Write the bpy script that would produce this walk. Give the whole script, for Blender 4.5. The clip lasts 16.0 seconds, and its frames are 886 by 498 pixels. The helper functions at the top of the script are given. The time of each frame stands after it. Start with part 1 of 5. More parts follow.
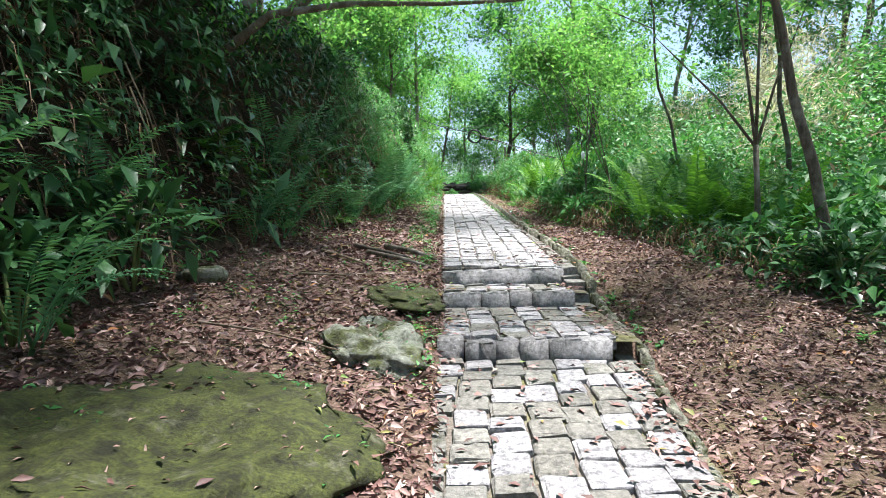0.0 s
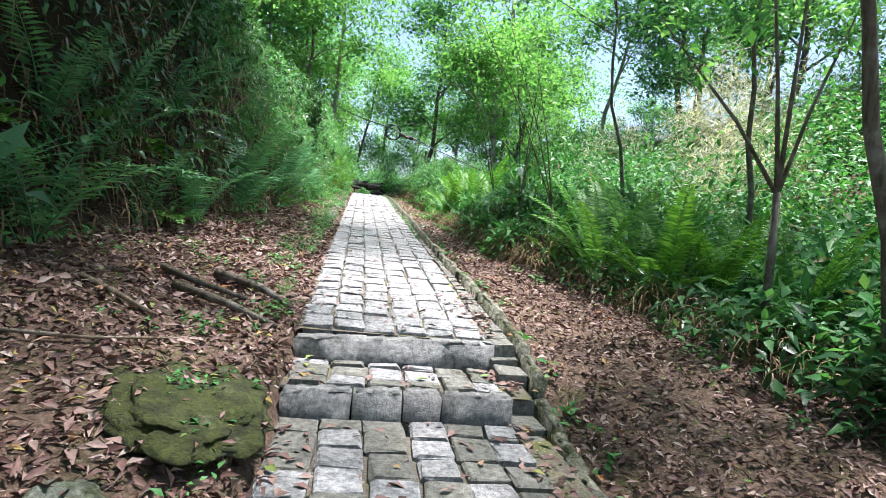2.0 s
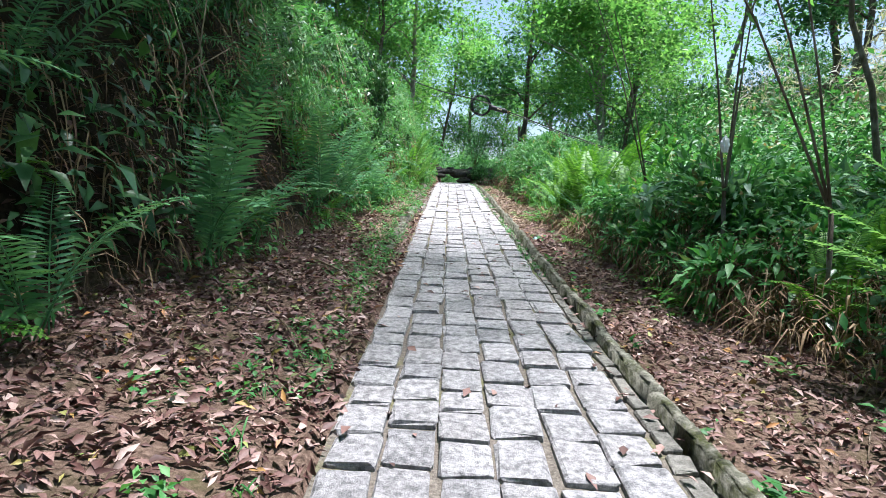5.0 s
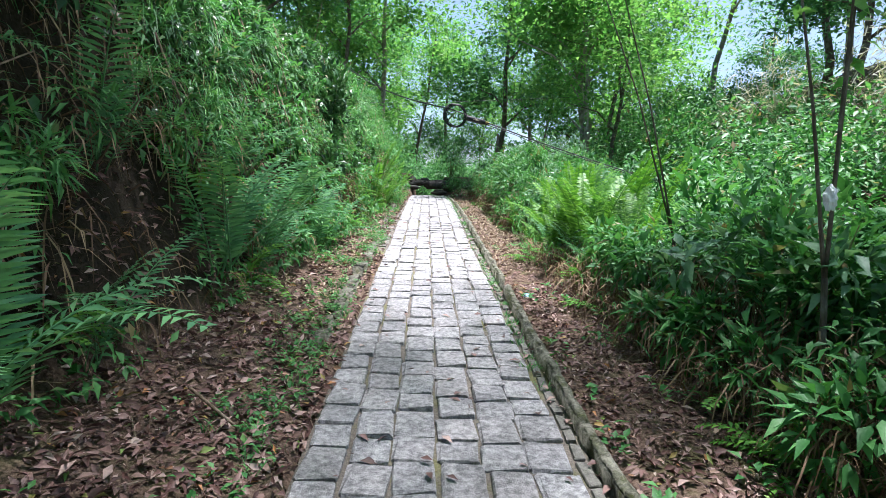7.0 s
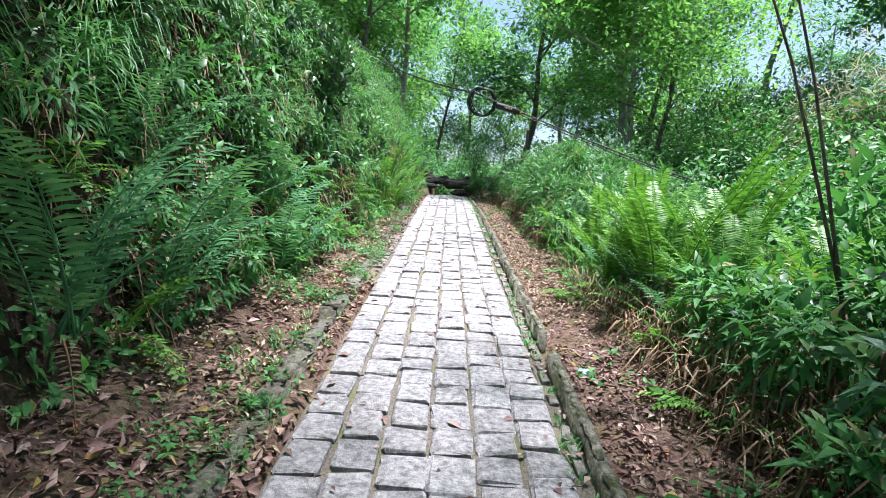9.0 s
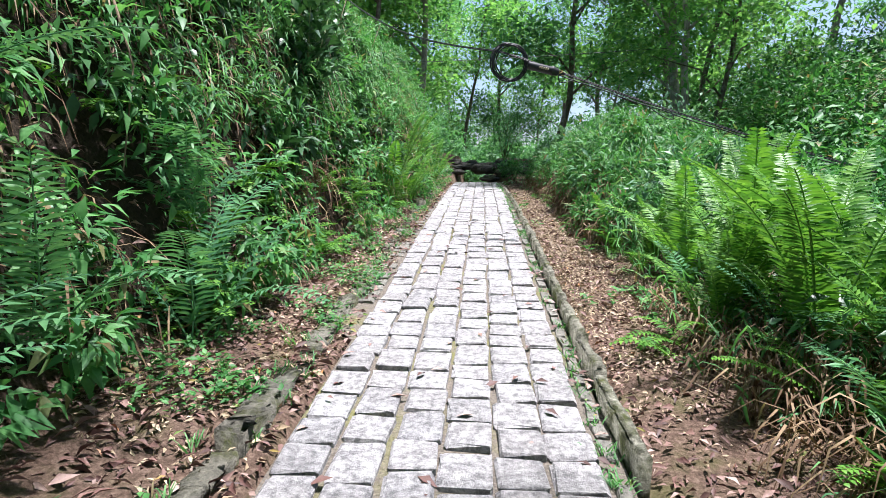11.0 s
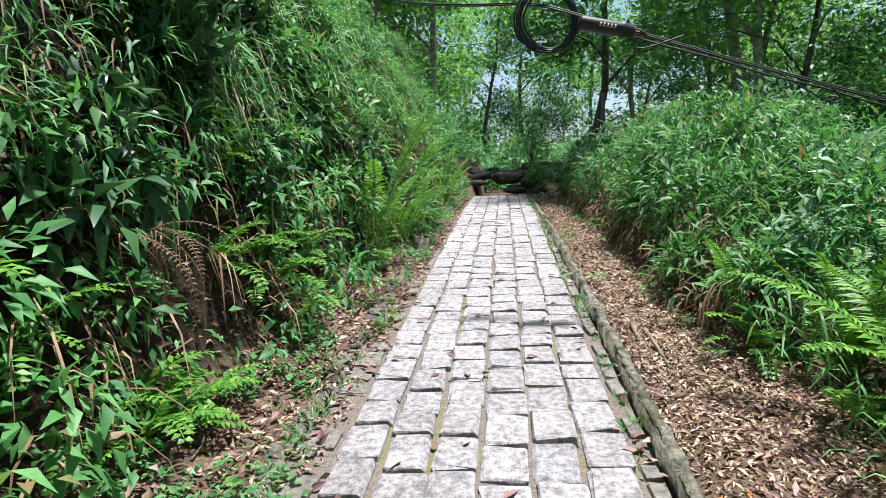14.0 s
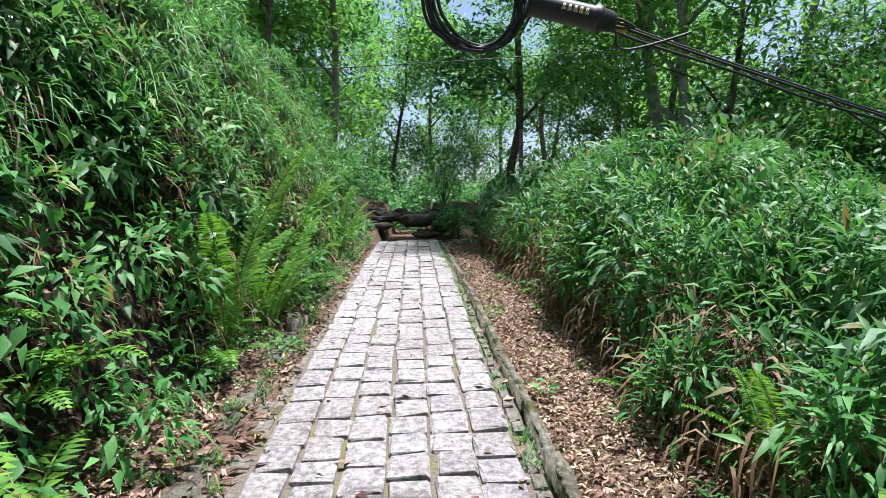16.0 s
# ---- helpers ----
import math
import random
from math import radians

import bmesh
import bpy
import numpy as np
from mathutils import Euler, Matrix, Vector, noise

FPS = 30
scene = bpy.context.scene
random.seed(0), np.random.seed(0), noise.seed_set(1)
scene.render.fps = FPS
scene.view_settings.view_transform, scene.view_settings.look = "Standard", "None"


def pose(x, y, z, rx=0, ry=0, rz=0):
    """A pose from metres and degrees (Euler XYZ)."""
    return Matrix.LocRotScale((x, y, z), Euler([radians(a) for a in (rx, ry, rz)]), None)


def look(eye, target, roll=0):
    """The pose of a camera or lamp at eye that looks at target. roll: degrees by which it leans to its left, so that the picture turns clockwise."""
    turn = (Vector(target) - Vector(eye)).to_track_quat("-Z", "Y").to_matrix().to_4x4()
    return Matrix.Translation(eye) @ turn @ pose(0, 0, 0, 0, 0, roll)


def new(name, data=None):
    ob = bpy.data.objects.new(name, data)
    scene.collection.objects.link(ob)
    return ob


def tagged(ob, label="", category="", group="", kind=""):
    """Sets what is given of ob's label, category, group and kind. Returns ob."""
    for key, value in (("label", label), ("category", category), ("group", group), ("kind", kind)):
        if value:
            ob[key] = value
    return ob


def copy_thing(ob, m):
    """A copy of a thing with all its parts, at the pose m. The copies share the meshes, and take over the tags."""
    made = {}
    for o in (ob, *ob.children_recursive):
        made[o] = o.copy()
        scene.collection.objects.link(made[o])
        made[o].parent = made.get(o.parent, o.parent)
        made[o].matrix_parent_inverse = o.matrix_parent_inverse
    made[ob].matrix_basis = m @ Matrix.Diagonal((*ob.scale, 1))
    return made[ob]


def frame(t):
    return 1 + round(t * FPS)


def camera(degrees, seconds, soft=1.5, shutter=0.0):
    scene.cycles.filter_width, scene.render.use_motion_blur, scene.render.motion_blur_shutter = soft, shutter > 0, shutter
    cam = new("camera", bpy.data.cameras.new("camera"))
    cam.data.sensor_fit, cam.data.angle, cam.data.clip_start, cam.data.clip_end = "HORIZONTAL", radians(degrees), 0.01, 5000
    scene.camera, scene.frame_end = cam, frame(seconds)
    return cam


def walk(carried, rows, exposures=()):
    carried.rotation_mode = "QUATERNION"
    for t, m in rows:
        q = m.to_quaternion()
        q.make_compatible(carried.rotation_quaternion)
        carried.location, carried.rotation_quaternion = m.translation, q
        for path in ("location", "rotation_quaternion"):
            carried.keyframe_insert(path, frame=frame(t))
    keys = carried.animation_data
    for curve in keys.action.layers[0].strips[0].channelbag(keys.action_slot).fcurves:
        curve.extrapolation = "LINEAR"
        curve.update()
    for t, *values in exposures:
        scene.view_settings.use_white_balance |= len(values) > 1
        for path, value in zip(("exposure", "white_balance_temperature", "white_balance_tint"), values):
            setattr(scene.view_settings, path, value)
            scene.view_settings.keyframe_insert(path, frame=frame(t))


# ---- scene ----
cam = camera(73.5, 16.0, soft=0.65)
PATH = [
    (0, (-0.604, -1.071, 1.364), (-0.637, 3.924, 1.136), -1.65),
    (0.5, (-0.603, -0.285, 1.283), (-0.689, 4.708, 1.026), -1.22),
    (1, (-0.569, 0.352, 1.373), (-0.575, 5.342, 1.044), -1.64),
    (1.5, (-0.367, 0.940, 1.477), (-0.084, 5.921, 1.151), 0.95),
    (2, (-0.340, 1.469, 1.604), (0.387, 6.413, 1.416), 5.68),
    (2.5, (-0.384, 2.018, 1.737), (0.231, 6.979, 1.635), 5.02),
    (3, (-0.239, 2.509, 1.740), (-0.136, 7.507, 1.647), 1.39),
    (3.2, (-0.211, 2.713, 1.770), (-0.120, 7.711, 1.663), 1.33),
    (5.3, (-0.238, 5.806, 2.147), (-0.290, 10.787, 1.714), 1.88),
    (5.5, (-0.255, 5.999, 2.244), (-0.332, 10.979, 1.802), 1.46),
    (6, (-0.199, 6.390, 2.386), (-0.276, 11.368, 1.931), 0.78),
    (6.5, (-0.119, 6.856, 2.475), (-0.127, 11.837, 2.039), 0.35),
    (7, (-0.092, 7.354, 2.518), (0.055, 12.336, 2.127), 1.12),
    (7.5, (-0.064, 7.946, 2.541), (0.318, 12.918, 2.171), 3.22),
    (8, (-0.043, 8.452, 2.602), (0.294, 13.422, 2.176), 4.55),
    (8.5, (-0.073, 9.041, 2.591), (0.143, 14.019, 2.173), 4.55),
    (9, (-0.008, 9.609, 2.651), (-0.016, 14.591, 2.231), 3.73),
    (9.2, (0.015, 9.821, 2.690), (-0.088, 14.801, 2.260), 3.31),
    (11.3, (0.129, 12.117, 2.794), (-0.173, 17.075, 2.225), 0.53),
    (11.5, (0.112, 12.333, 2.864), (-0.147, 17.293, 2.293), 0.08),
    (12, (0.140, 12.798, 2.909), (0.001, 17.763, 2.334), -0.35),
    (12.5, (0.179, 13.293, 2.976), (0.101, 18.255, 2.369), 0.13),
    (13, (0.115, 13.846, 2.973), (-0.030, 18.806, 2.357), -0.56),
    (13.5, (0.100, 14.384, 3.022), (-0.245, 19.340, 2.457), -1.48),
    (14, (0.110, 14.907, 3.096), (-0.413, 19.849, 2.553), -2.18),
    (14.5, (0.107, 15.456, 3.160), (-0.254, 20.419, 2.669), -2.57),
    (15, (0.162, 15.920, 3.166), (-0.017, 20.898, 2.738), -3.62),
    (15.5, (0.184, 16.359, 3.246), (0.197, 21.346, 2.885), -3.02),
    (16, (0.154, 16.797, 3.302), (0.386, 21.784, 3.018), -1.63),
]
EXPOSURES = [(0.0, 1.66, 6100, 12), (2.0, 1.74, 6050, 12), (3.2, 1.52, 5950, 13), (5.5, 1.45, 5850, 14), (9.0, 1.48, 5900, 16), (12.0, 1.22, 6050, 16), (16.0, 1.15, 6150, 16)]
walk(cam, [(t, look(e, g, r)) for t, e, g, r in PATH], EXPOSURES)

# ---- daylight ----
SUN_ELEVATION, SUN_TURN = 75.0, 62.0
world = bpy.data.worlds.new("world")
scene.world = world
world.use_nodes = True
sky = world.node_tree.nodes.new("ShaderNodeTexSky")
sky.sky_type, sky.sun_disc = "NISHITA", False
sky.sun_elevation, sky.sun_rotation = radians(SUN_ELEVATION), radians(SUN_TURN)
sky.air_density, sky.dust_density = 1.0, 2.0
background = world.node_tree.nodes["Background"]
world.node_tree.links.new(sky.outputs[0], background.inputs[0])
background.inputs[1].default_value = 0.085
sun_data = bpy.data.lights.new("sun", "SUN")
sun_data.energy, sun_data.angle, sun_data.color = 5.0, radians(3.0), (1.0, 0.965, 0.91)
sun = new("sun", sun_data)
sun_dir = Vector((math.sin(radians(SUN_TURN)) * math.cos(radians(SUN_ELEVATION)), math.cos(radians(SUN_TURN)) * math.cos(radians(SUN_ELEVATION)), math.sin(radians(SUN_ELEVATION))))
sun.matrix_world = look(sun_dir * 60, (0, 0, 0))

# ---- materials ----
def shader(name, rough=0.8, spec=0.3):
    m = bpy.data.materials.new(name)
    m.use_nodes = True
    b = m.node_tree.nodes["Principled BSDF"]
    b.inputs["Roughness"].default_value = rough
    b.inputs["Specular IOR Level"].default_value = spec
    return m, m.node_tree, b


def noise_tex(nt, scale, detail=6.0, rough=0.6, coords=None):
    n = nt.nodes.new("ShaderNodeTexNoise")
    n.inputs["Scale"].default_value, n.inputs["Detail"].default_value, n.inputs["Roughness"].default_value = scale, detail, rough
    if coords:
        nt.links.new(coords, n.inputs["Vector"])
    return n


def ramp(nt, fac, stops):
    r = nt.nodes.new("ShaderNodeValToRGB")
    while len(r.color_ramp.elements) < len(stops):
        r.color_ramp.elements.new(0.5)
    for e, (p, c) in zip(r.color_ramp.elements, stops):
        e.position, e.color = p, (*c, 1)
    nt.links.new(fac, r.inputs[0])
    return r.outputs[0]


def mix(nt, fac, a, b, kind="MIX"):
    n = nt.nodes.new("ShaderNodeMix")
    n.data_type, n.blend_type = "RGBA", kind
    for sock, v in ((n.inputs[0], fac), (n.inputs[6], a), (n.inputs[7], b)):
        if isinstance(v, (float, int)):
            sock.default_value = v
        elif isinstance(v, tuple):
            sock.default_value = (*v, 1)
        else:
            nt.links.new(v, sock)
    return n.outputs[2]


def bump(nt, b, height, strength=0.5, distance=0.01):
    n = nt.nodes.new("ShaderNodeBump")
    n.inputs["Strength"].default_value, n.inputs["Distance"].default_value = strength, distance
    nt.links.new(height, n.inputs["Height"])
    nt.links.new(n.outputs[0], b.inputs["Normal"])


def world_coords(nt):
    return nt.nodes.new("ShaderNodeNewGeometry").outputs["Position"]


def leaf_material(name, dark, mid, light, glow=0.35, rough=0.45, old=None):
    """Foliage: hue varies leaf by leaf and in broad drifts, light passes through the blades."""
    m, nt, b = shader(name, rough, 0.28)
    geo = nt.nodes.new("ShaderNodeNewGeometry")
    stops = [(0.0, dark), (0.5, mid), (0.93, light)]
    if old:
        stops.append((0.985, old))
    c = ramp(nt, geo.outputs["Random Per Island"], stops)
    drift = noise_tex(nt, 0.9, 3, 0.5, geo.outputs["Position"])
    c = mix(nt, 0.5, c, ramp(nt, drift.outputs[0], [(0.3, (0.45, 0.5, 0.5)), (0.7, (1.0, 1.0, 0.8))]), "MULTIPLY")
    vein = noise_tex(nt, 60, 2, 0.5, geo.outputs["Position"])
    c = mix(nt, 0.25, c, vein.outputs[0], "OVERLAY")
    nt.links.new(c, b.inputs["Base Color"])
    t = nt.nodes.new("ShaderNodeBsdfTranslucent")
    nt.links.new(mix(nt, 1.0, c, (0.95, 1.0, 0.55), "MULTIPLY"), t.inputs[0])
    s = nt.nodes.new("ShaderNodeMixShader")
    s.inputs[0].default_value = glow
    nt.links.new(b.outputs[0], s.inputs[1])
    nt.links.new(t.outputs[0], s.inputs[2])
    nt.links.new(s.outputs[0], nt.nodes["Material Output"].inputs[0])
    return m


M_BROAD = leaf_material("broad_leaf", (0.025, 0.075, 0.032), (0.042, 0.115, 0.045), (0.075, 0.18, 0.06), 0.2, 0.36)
M_FERN = leaf_material("fern_leaf", (0.065, 0.19, 0.03), (0.115, 0.29, 0.04), (0.21, 0.43, 0.065), 0.36)
M_FERN_DARK = leaf_material("dark_fern_leaf", (0.07, 0.20, 0.10), (0.11, 0.29, 0.14), (0.18, 0.39, 0.18), 0.3, 0.38)
M_BAMBOO = leaf_material("bamboo_leaf", (0.06, 0.20, 0.075), (0.11, 0.30, 0.105), (0.20, 0.43, 0.16), 0.4, 0.5, (0.3, 0.24, 0.14))
M_SHRUB = leaf_material("shrub_leaf", (0.045, 0.17, 0.05), (0.085, 0.26, 0.075), (0.16, 0.38, 0.13), 0.4, 0.48, (0.26, 0.2, 0.1))
M_PALE = leaf_material("pale_leaf", (0.11, 0.24, 0.15), (0.17, 0.32, 0.20), (0.27, 0.45, 0.28), 0.35, 0.46)
M_CROWN = leaf_material("crown_leaf", (0.10, 0.28, 0.08), (0.17, 0.40, 0.12), (0.30, 0.54, 0.19), 0.55, 0.45)
M_FOREST = leaf_material("forest_leaf", (0.06, 0.19, 0.09), (0.11, 0.30, 0.13), (0.20, 0.43, 0.19), 0.55, 0.45)
M_VINE = leaf_material("straw_vine", (0.30, 0.31, 0.24), (0.50, 0.48, 0.41), (0.70, 0.66, 0.60), 0.45, 0.6)
M_DRY = leaf_material("dry_leaf", (0.09, 0.05, 0.03), (0.17, 0.10, 0.06), (0.30, 0.21, 0.13), 0.1, 0.7)


def litter_material(name, stops):
    m, nt, b = shader(name, 0.6, 0.35)
    geo = nt.nodes.new("ShaderNodeNewGeometry")
    c = ramp(nt, geo.outputs["Random Per Island"], stops)
    n = noise_tex(nt, 90, 4, 0.6, geo.outputs["Position"])
    nt.links.new(mix(nt, 0.5, c, n.outputs[0], "OVERLAY"), b.inputs["Base Color"])
    return m


M_STRAW = litter_material("straw_chip", [(0.0, (0.2, 0.14, 0.09)), (0.5, (0.34, 0.25, 0.16)), (1.0, (0.5, 0.4, 0.27))])
M_LITTER = litter_material("litter_leaf", [(0.0, (0.055, 0.026, 0.022)), (0.3, (0.12, 0.058, 0.048)), (0.6, (0.21, 0.12, 0.10)), (0.85, (0.31, 0.205, 0.175)), (0.94, (0.40, 0.30, 0.26)), (0.965, (0.36, 0.15, 0.05)), (0.995, (0.16, 0.24, 0.06))])


def soil_material():
    m, nt, b = shader("leaf_soil", 0.95, 0.1)
    p = world_coords(nt)
    big, fine = noise_tex(nt, 1.3, 5, 0.6, p), noise_tex(nt, 38, 8, 0.7, p)
    c = ramp(nt, fine.outputs[0], [(0.3, (0.05, 0.035, 0.025)), (0.5, (0.15, 0.10, 0.075)), (0.7, (0.30, 0.215, 0.165))])
    moss = noise_tex(nt, 3.0, 5, 0.6, p)
    c = mix(nt, ramp(nt, moss.outputs[0], [(0.52, (0, 0, 0)), (0.7, (0.5, 0.5, 0.5))]), c, (0.09, 0.11, 0.03))
    c = mix(nt, 0.5, c, ramp(nt, big.outputs[0], [(0.3, (0.55, 0.5, 0.5)), (0.7, (1, 1, 1))]), "MULTIPLY")
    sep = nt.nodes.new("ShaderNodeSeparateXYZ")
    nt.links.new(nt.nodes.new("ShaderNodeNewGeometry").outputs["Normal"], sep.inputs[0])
    # Steep faces: humus colour, darkened to stand in for shade in the hollows.
    humus_shade = ramp(nt, fine.outputs[0], [(0.3, (0.015, 0.012, 0.009)), (0.7, (0.055, 0.042, 0.03))])
    c = mix(nt, ramp(nt, sep.outputs[2], [(0.55, (1, 1, 1)), (0.85, (0, 0, 0))]), c, humus_shade)
    nt.links.new(c, b.inputs["Base Color"])
    bump(nt, b, fine.outputs[0], 0.9, 0.03)
    return m


def stone_material(name, dark, light, moss=0.0, per_object=True):
    """Rough-hewn granite: speckle, weather stains and, where asked, moss."""
    m, nt, b = shader(name, 0.75, 0.35)
    p = world_coords(nt)
    fine, mid, big = noise_tex(nt, 130, 4, 0.7, p), noise_tex(nt, 26, 7, 0.72, p), noise_tex(nt, 1.7, 4, 0.6, p)
    c = ramp(nt, mid.outputs[0], [(0.38, dark), (0.5, tuple((a + d) / 2 for a, d in zip(dark, light))), (0.62, light)])
    c = mix(nt, 0.55, c, fine.outputs[0], "OVERLAY")
    info = nt.nodes.new("ShaderNodeObjectInfo") if per_object else nt.nodes.new("ShaderNodeNewGeometry")
    rnd = info.outputs["Random"] if per_object else info.outputs["Random Per Island"]
    c = mix(nt, 0.7, c, ramp(nt, rnd, [(0.0, (0.74, 0.74, 0.75)), (0.5, (0.9, 0.88, 0.87)), (1.0, (1.0, 1.0, 1.0))]), "MULTIPLY")
    c = mix(nt, 0.55, c, ramp(nt, big.outputs[0], [(0.35, (0.6, 0.58, 0.56)), (0.62, (1, 1, 1))]), "MULTIPLY")
    if moss:
        g = noise_tex(nt, 5.0, 8, 0.72, p)
        tint = ramp(nt, noise_tex(nt, 60, 4, 0.6, p).outputs[0], [(0.3, (0.02, 0.025, 0.005)), (0.7, (0.088, 0.10, 0.016))])
        tint = mix(nt, 1.0, tint, ramp(nt, noise_tex(nt, 9, 6, 0.7, p).outputs[0], [(0.36, (0.25, 0.22, 0.2)), (0.6, (1, 1, 1))]), "MULTIPLY")
        c = mix(nt, ramp(nt, g.outputs[0], [(0.62 - moss * 0.4, (0, 0, 0)), (0.74 - moss * 0.4, (1, 1, 1))]), c, tint)
    nt.links.new(c, b.inputs["Base Color"])
    h = mix(nt, 0.4, mid.outputs[0], fine.outputs[0])
    if moss > 0.4:
        h = mix(nt, 0.6, h, noise_tex(nt, 11, 6, 0.7, p).outputs[0])
    bump(nt, b, h, 1.0, 0.05 if moss > 0.4 else 0.022)
    return m


M_SETT = stone_material("granite_sett", (0.165, 0.16, 0.165), (0.50, 0.48, 0.485))
M_SETT_FAR = stone_material("granite_sett_far", (0.165, 0.16, 0.165), (0.50, 0.48, 0.485), 0.0, False)
M_SETT_OLD = stone_material("weathered_sett", (0.12, 0.115, 0.10), (0.30, 0.285, 0.25), 0.12)
M_STEP = stone_material("step_stone", (0.15, 0.145, 0.14), (0.40, 0.385, 0.38), 0.0)
M_KERB = stone_material("kerb_stone", (0.09, 0.088, 0.062), (0.33, 0.315, 0.25), 0.36)
M_ROCK = stone_material("mossy_rock", (0.07, 0.07, 0.045), (0.2, 0.2, 0.13), 0.78)
M_ROCK_BARE = stone_material("lichen_rock", (0.14, 0.15, 0.12), (0.32, 0.33, 0.26), 0.45)
M_DARK_ROCK = stone_material("dark_rock", (0.03, 0.028, 0.024), (0.12, 0.11, 0.095), 0.1)


def joint_material():
    m, nt, b = shader("joint_earth", 0.95, 0.1)
    p = world_coords(nt)
    g, f = noise_tex(nt, 2.2, 5, 0.65, p), noise_tex(nt, 70, 5, 0.7, p)
    earth = ramp(nt, f.outputs[0], [(0.3, (0.06, 0.05, 0.04)), (0.7, (0.22, 0.19, 0.16))])
    moss = ramp(nt, f.outputs[0], [(0.3, (0.08, 0.08, 0.03)), (0.7, (0.2, 0.19, 0.09))])
    nt.links.new(mix(nt, ramp(nt, g.outputs[0], [(0.5, (0, 0, 0)), (0.64, (1, 1, 1))]), earth, moss), b.inputs["Base Color"])
    bump(nt, b, f.outputs[0], 0.8, 0.01)
    return m


def bark_material(name, dark, light, patch):
    m, nt, b = shader(name, 0.9, 0.15)
    p = world_coords(nt)
    mp = nt.nodes.new("ShaderNodeMapping")
    mp.inputs["Scale"].default_value = (1, 1, 0.2)
    nt.links.new(p, mp.inputs[0])
    f, g = noise_tex(nt, 30, 6, 0.7, mp.outputs[0]), noise_tex(nt, 5, 5, 0.6, p)
    c = ramp(nt, f.outputs[0], [(0.3, dark), (0.7, light)])
    c = mix(nt, ramp(nt, g.outputs[0], [(0.5, (0, 0, 0)), (0.66, (0.8, 0.8, 0.8))]), c, patch)
    nt.links.new(c, b.inputs["Base Color"])
    bump(nt, b, f.outputs[0], 0.9, 0.02)
    return m


def plain(name, colour, rough=0.5, spec=0.4, vary=0.25):
    m, nt, b = shader(name, rough, spec)
    n = noise_tex(nt, 40, 4, 0.6, world_coords(nt))
    nt.links.new(mix(nt, vary, colour, n.outputs[0], "OVERLAY"), b.inputs["Base Color"])
    return m


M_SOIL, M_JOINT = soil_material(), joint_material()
M_BARK = bark_material("bark", (0.05, 0.04, 0.03), (0.17, 0.14, 0.11), (0.24, 0.22, 0.19))
M_BARK_PALE = bark_material("pale_bark", (0.14, 0.12, 0.10), (0.34, 0.31, 0.27), (0.46, 0.44, 0.40))
M_TWIG = bark_material("twig", (0.10, 0.07, 0.05), (0.28, 0.21, 0.15), (0.34, 0.28, 0.22))
M_STALK = plain("stalk", (0.12, 0.16, 0.05), 0.6)
M_RUBBER = plain("black_rubber", (0.016, 0.016, 0.018), 0.5, 0.35)
M_YELLOW = plain("yellow_tag", (0.5, 0.34, 0.06), 0.6)
M_WHITE = plain("white_plastic", (0.75, 0.76, 0.78), 0.4)
M_CONCRETE = stone_material("old_concrete", (0.10, 0.095, 0.075), (0.24, 0.225, 0.18), 0.32)
M_MARK = plain("pale_print", (0.5, 0.42, 0.3), 0.6)

# ---- plan of the place ----
KNOT_Y = [5.25, 8.0, 11.0, 14.0, 17.0, 20.0, 23.0, 26.0, 29.0, 31.0, 60.0]
KNOT_Z = [0.835, 1.122, 1.382, 1.655, 1.875, 2.145, 2.395, 2.60, 2.744, 2.80, 2.80]
TILT = [-0.035, -0.029, -0.041, -0.058, -0.060, -0.034, -0.012, 0.0, 0.01, 0.0, 0.0]
STEP_1, STEP_2, STEP_3, PATH_END = 3.2, 4.7, 5.34, 30.0


def path_z(y):
    """Height of the paving along its middle, with the three steps."""
    if y < STEP_1:
        return float(np.interp(y, [-6.0, 0.0, 3.2], [-0.42, 0.04, 0.355]))
    if y < STEP_2:
        return 0.485 + 0.022 * (y - STEP_1)
    if y < STEP_3:
        return 0.655 + 0.03 * (y - STEP_2)
    return float(np.interp(y, KNOT_Y, KNOT_Z))


def skew(y):
    """How far the upper two steps run out of square."""
    return float(np.interp(y, [3.8, 4.4, 5.7, 7.0], [0.0, 0.14, 0.14, 0.0]))


def paving(x, y):
    return path_z(y - skew(y) * x) + x * float(np.interp(y, KNOT_Y, TILT))


def shift(y):
    """The lowest stretch bears off to the side of the bank."""
    return float(np.interp(y, [-6.0, 0.5, 1.5, 2.4, 3.2], [-0.24, -0.2, -0.16, -0.1, 0.0]))


def base_z(y):
    """Height of the ground beside the path: the same climb without the steps."""
    return float(np.interp(y, [-40, -4, 0, 2.5, 5.4] + KNOT_Y[1:9] + [29.9, 32.2, 34, 60], [-2.3, -0.2, 0.1, 0.32, 0.86] + KNOT_Z[1:9] + [2.77, 3.55, 3.75, 3.3]))


def foot_left(y):
    return float(np.interp(y, [-10, 2, 4, 5.5, 7, 9, 11, 13.5, 15, 17, 20, 22, 25, 30, 34], [-3.6, -3.4, -3.1, -2.7, -2.45, -2.15, -1.85, -1.8, -1.65, -1.55, -1.4, -1.3, -1.15, -1.0, -3.0]))


def foot_right(y):
    return float(np.interp(y, [-10, 2, 4, 6, 8, 10, 11.5, 13, 15.5, 18, 20, 23, 27, 31], [3.2, 2.9, 2.65, 2.35, 2.0, 1.8, 1.6, 1.55, 1.45, 1.65, 1.6, 1.62, 1.5, 1.5]))


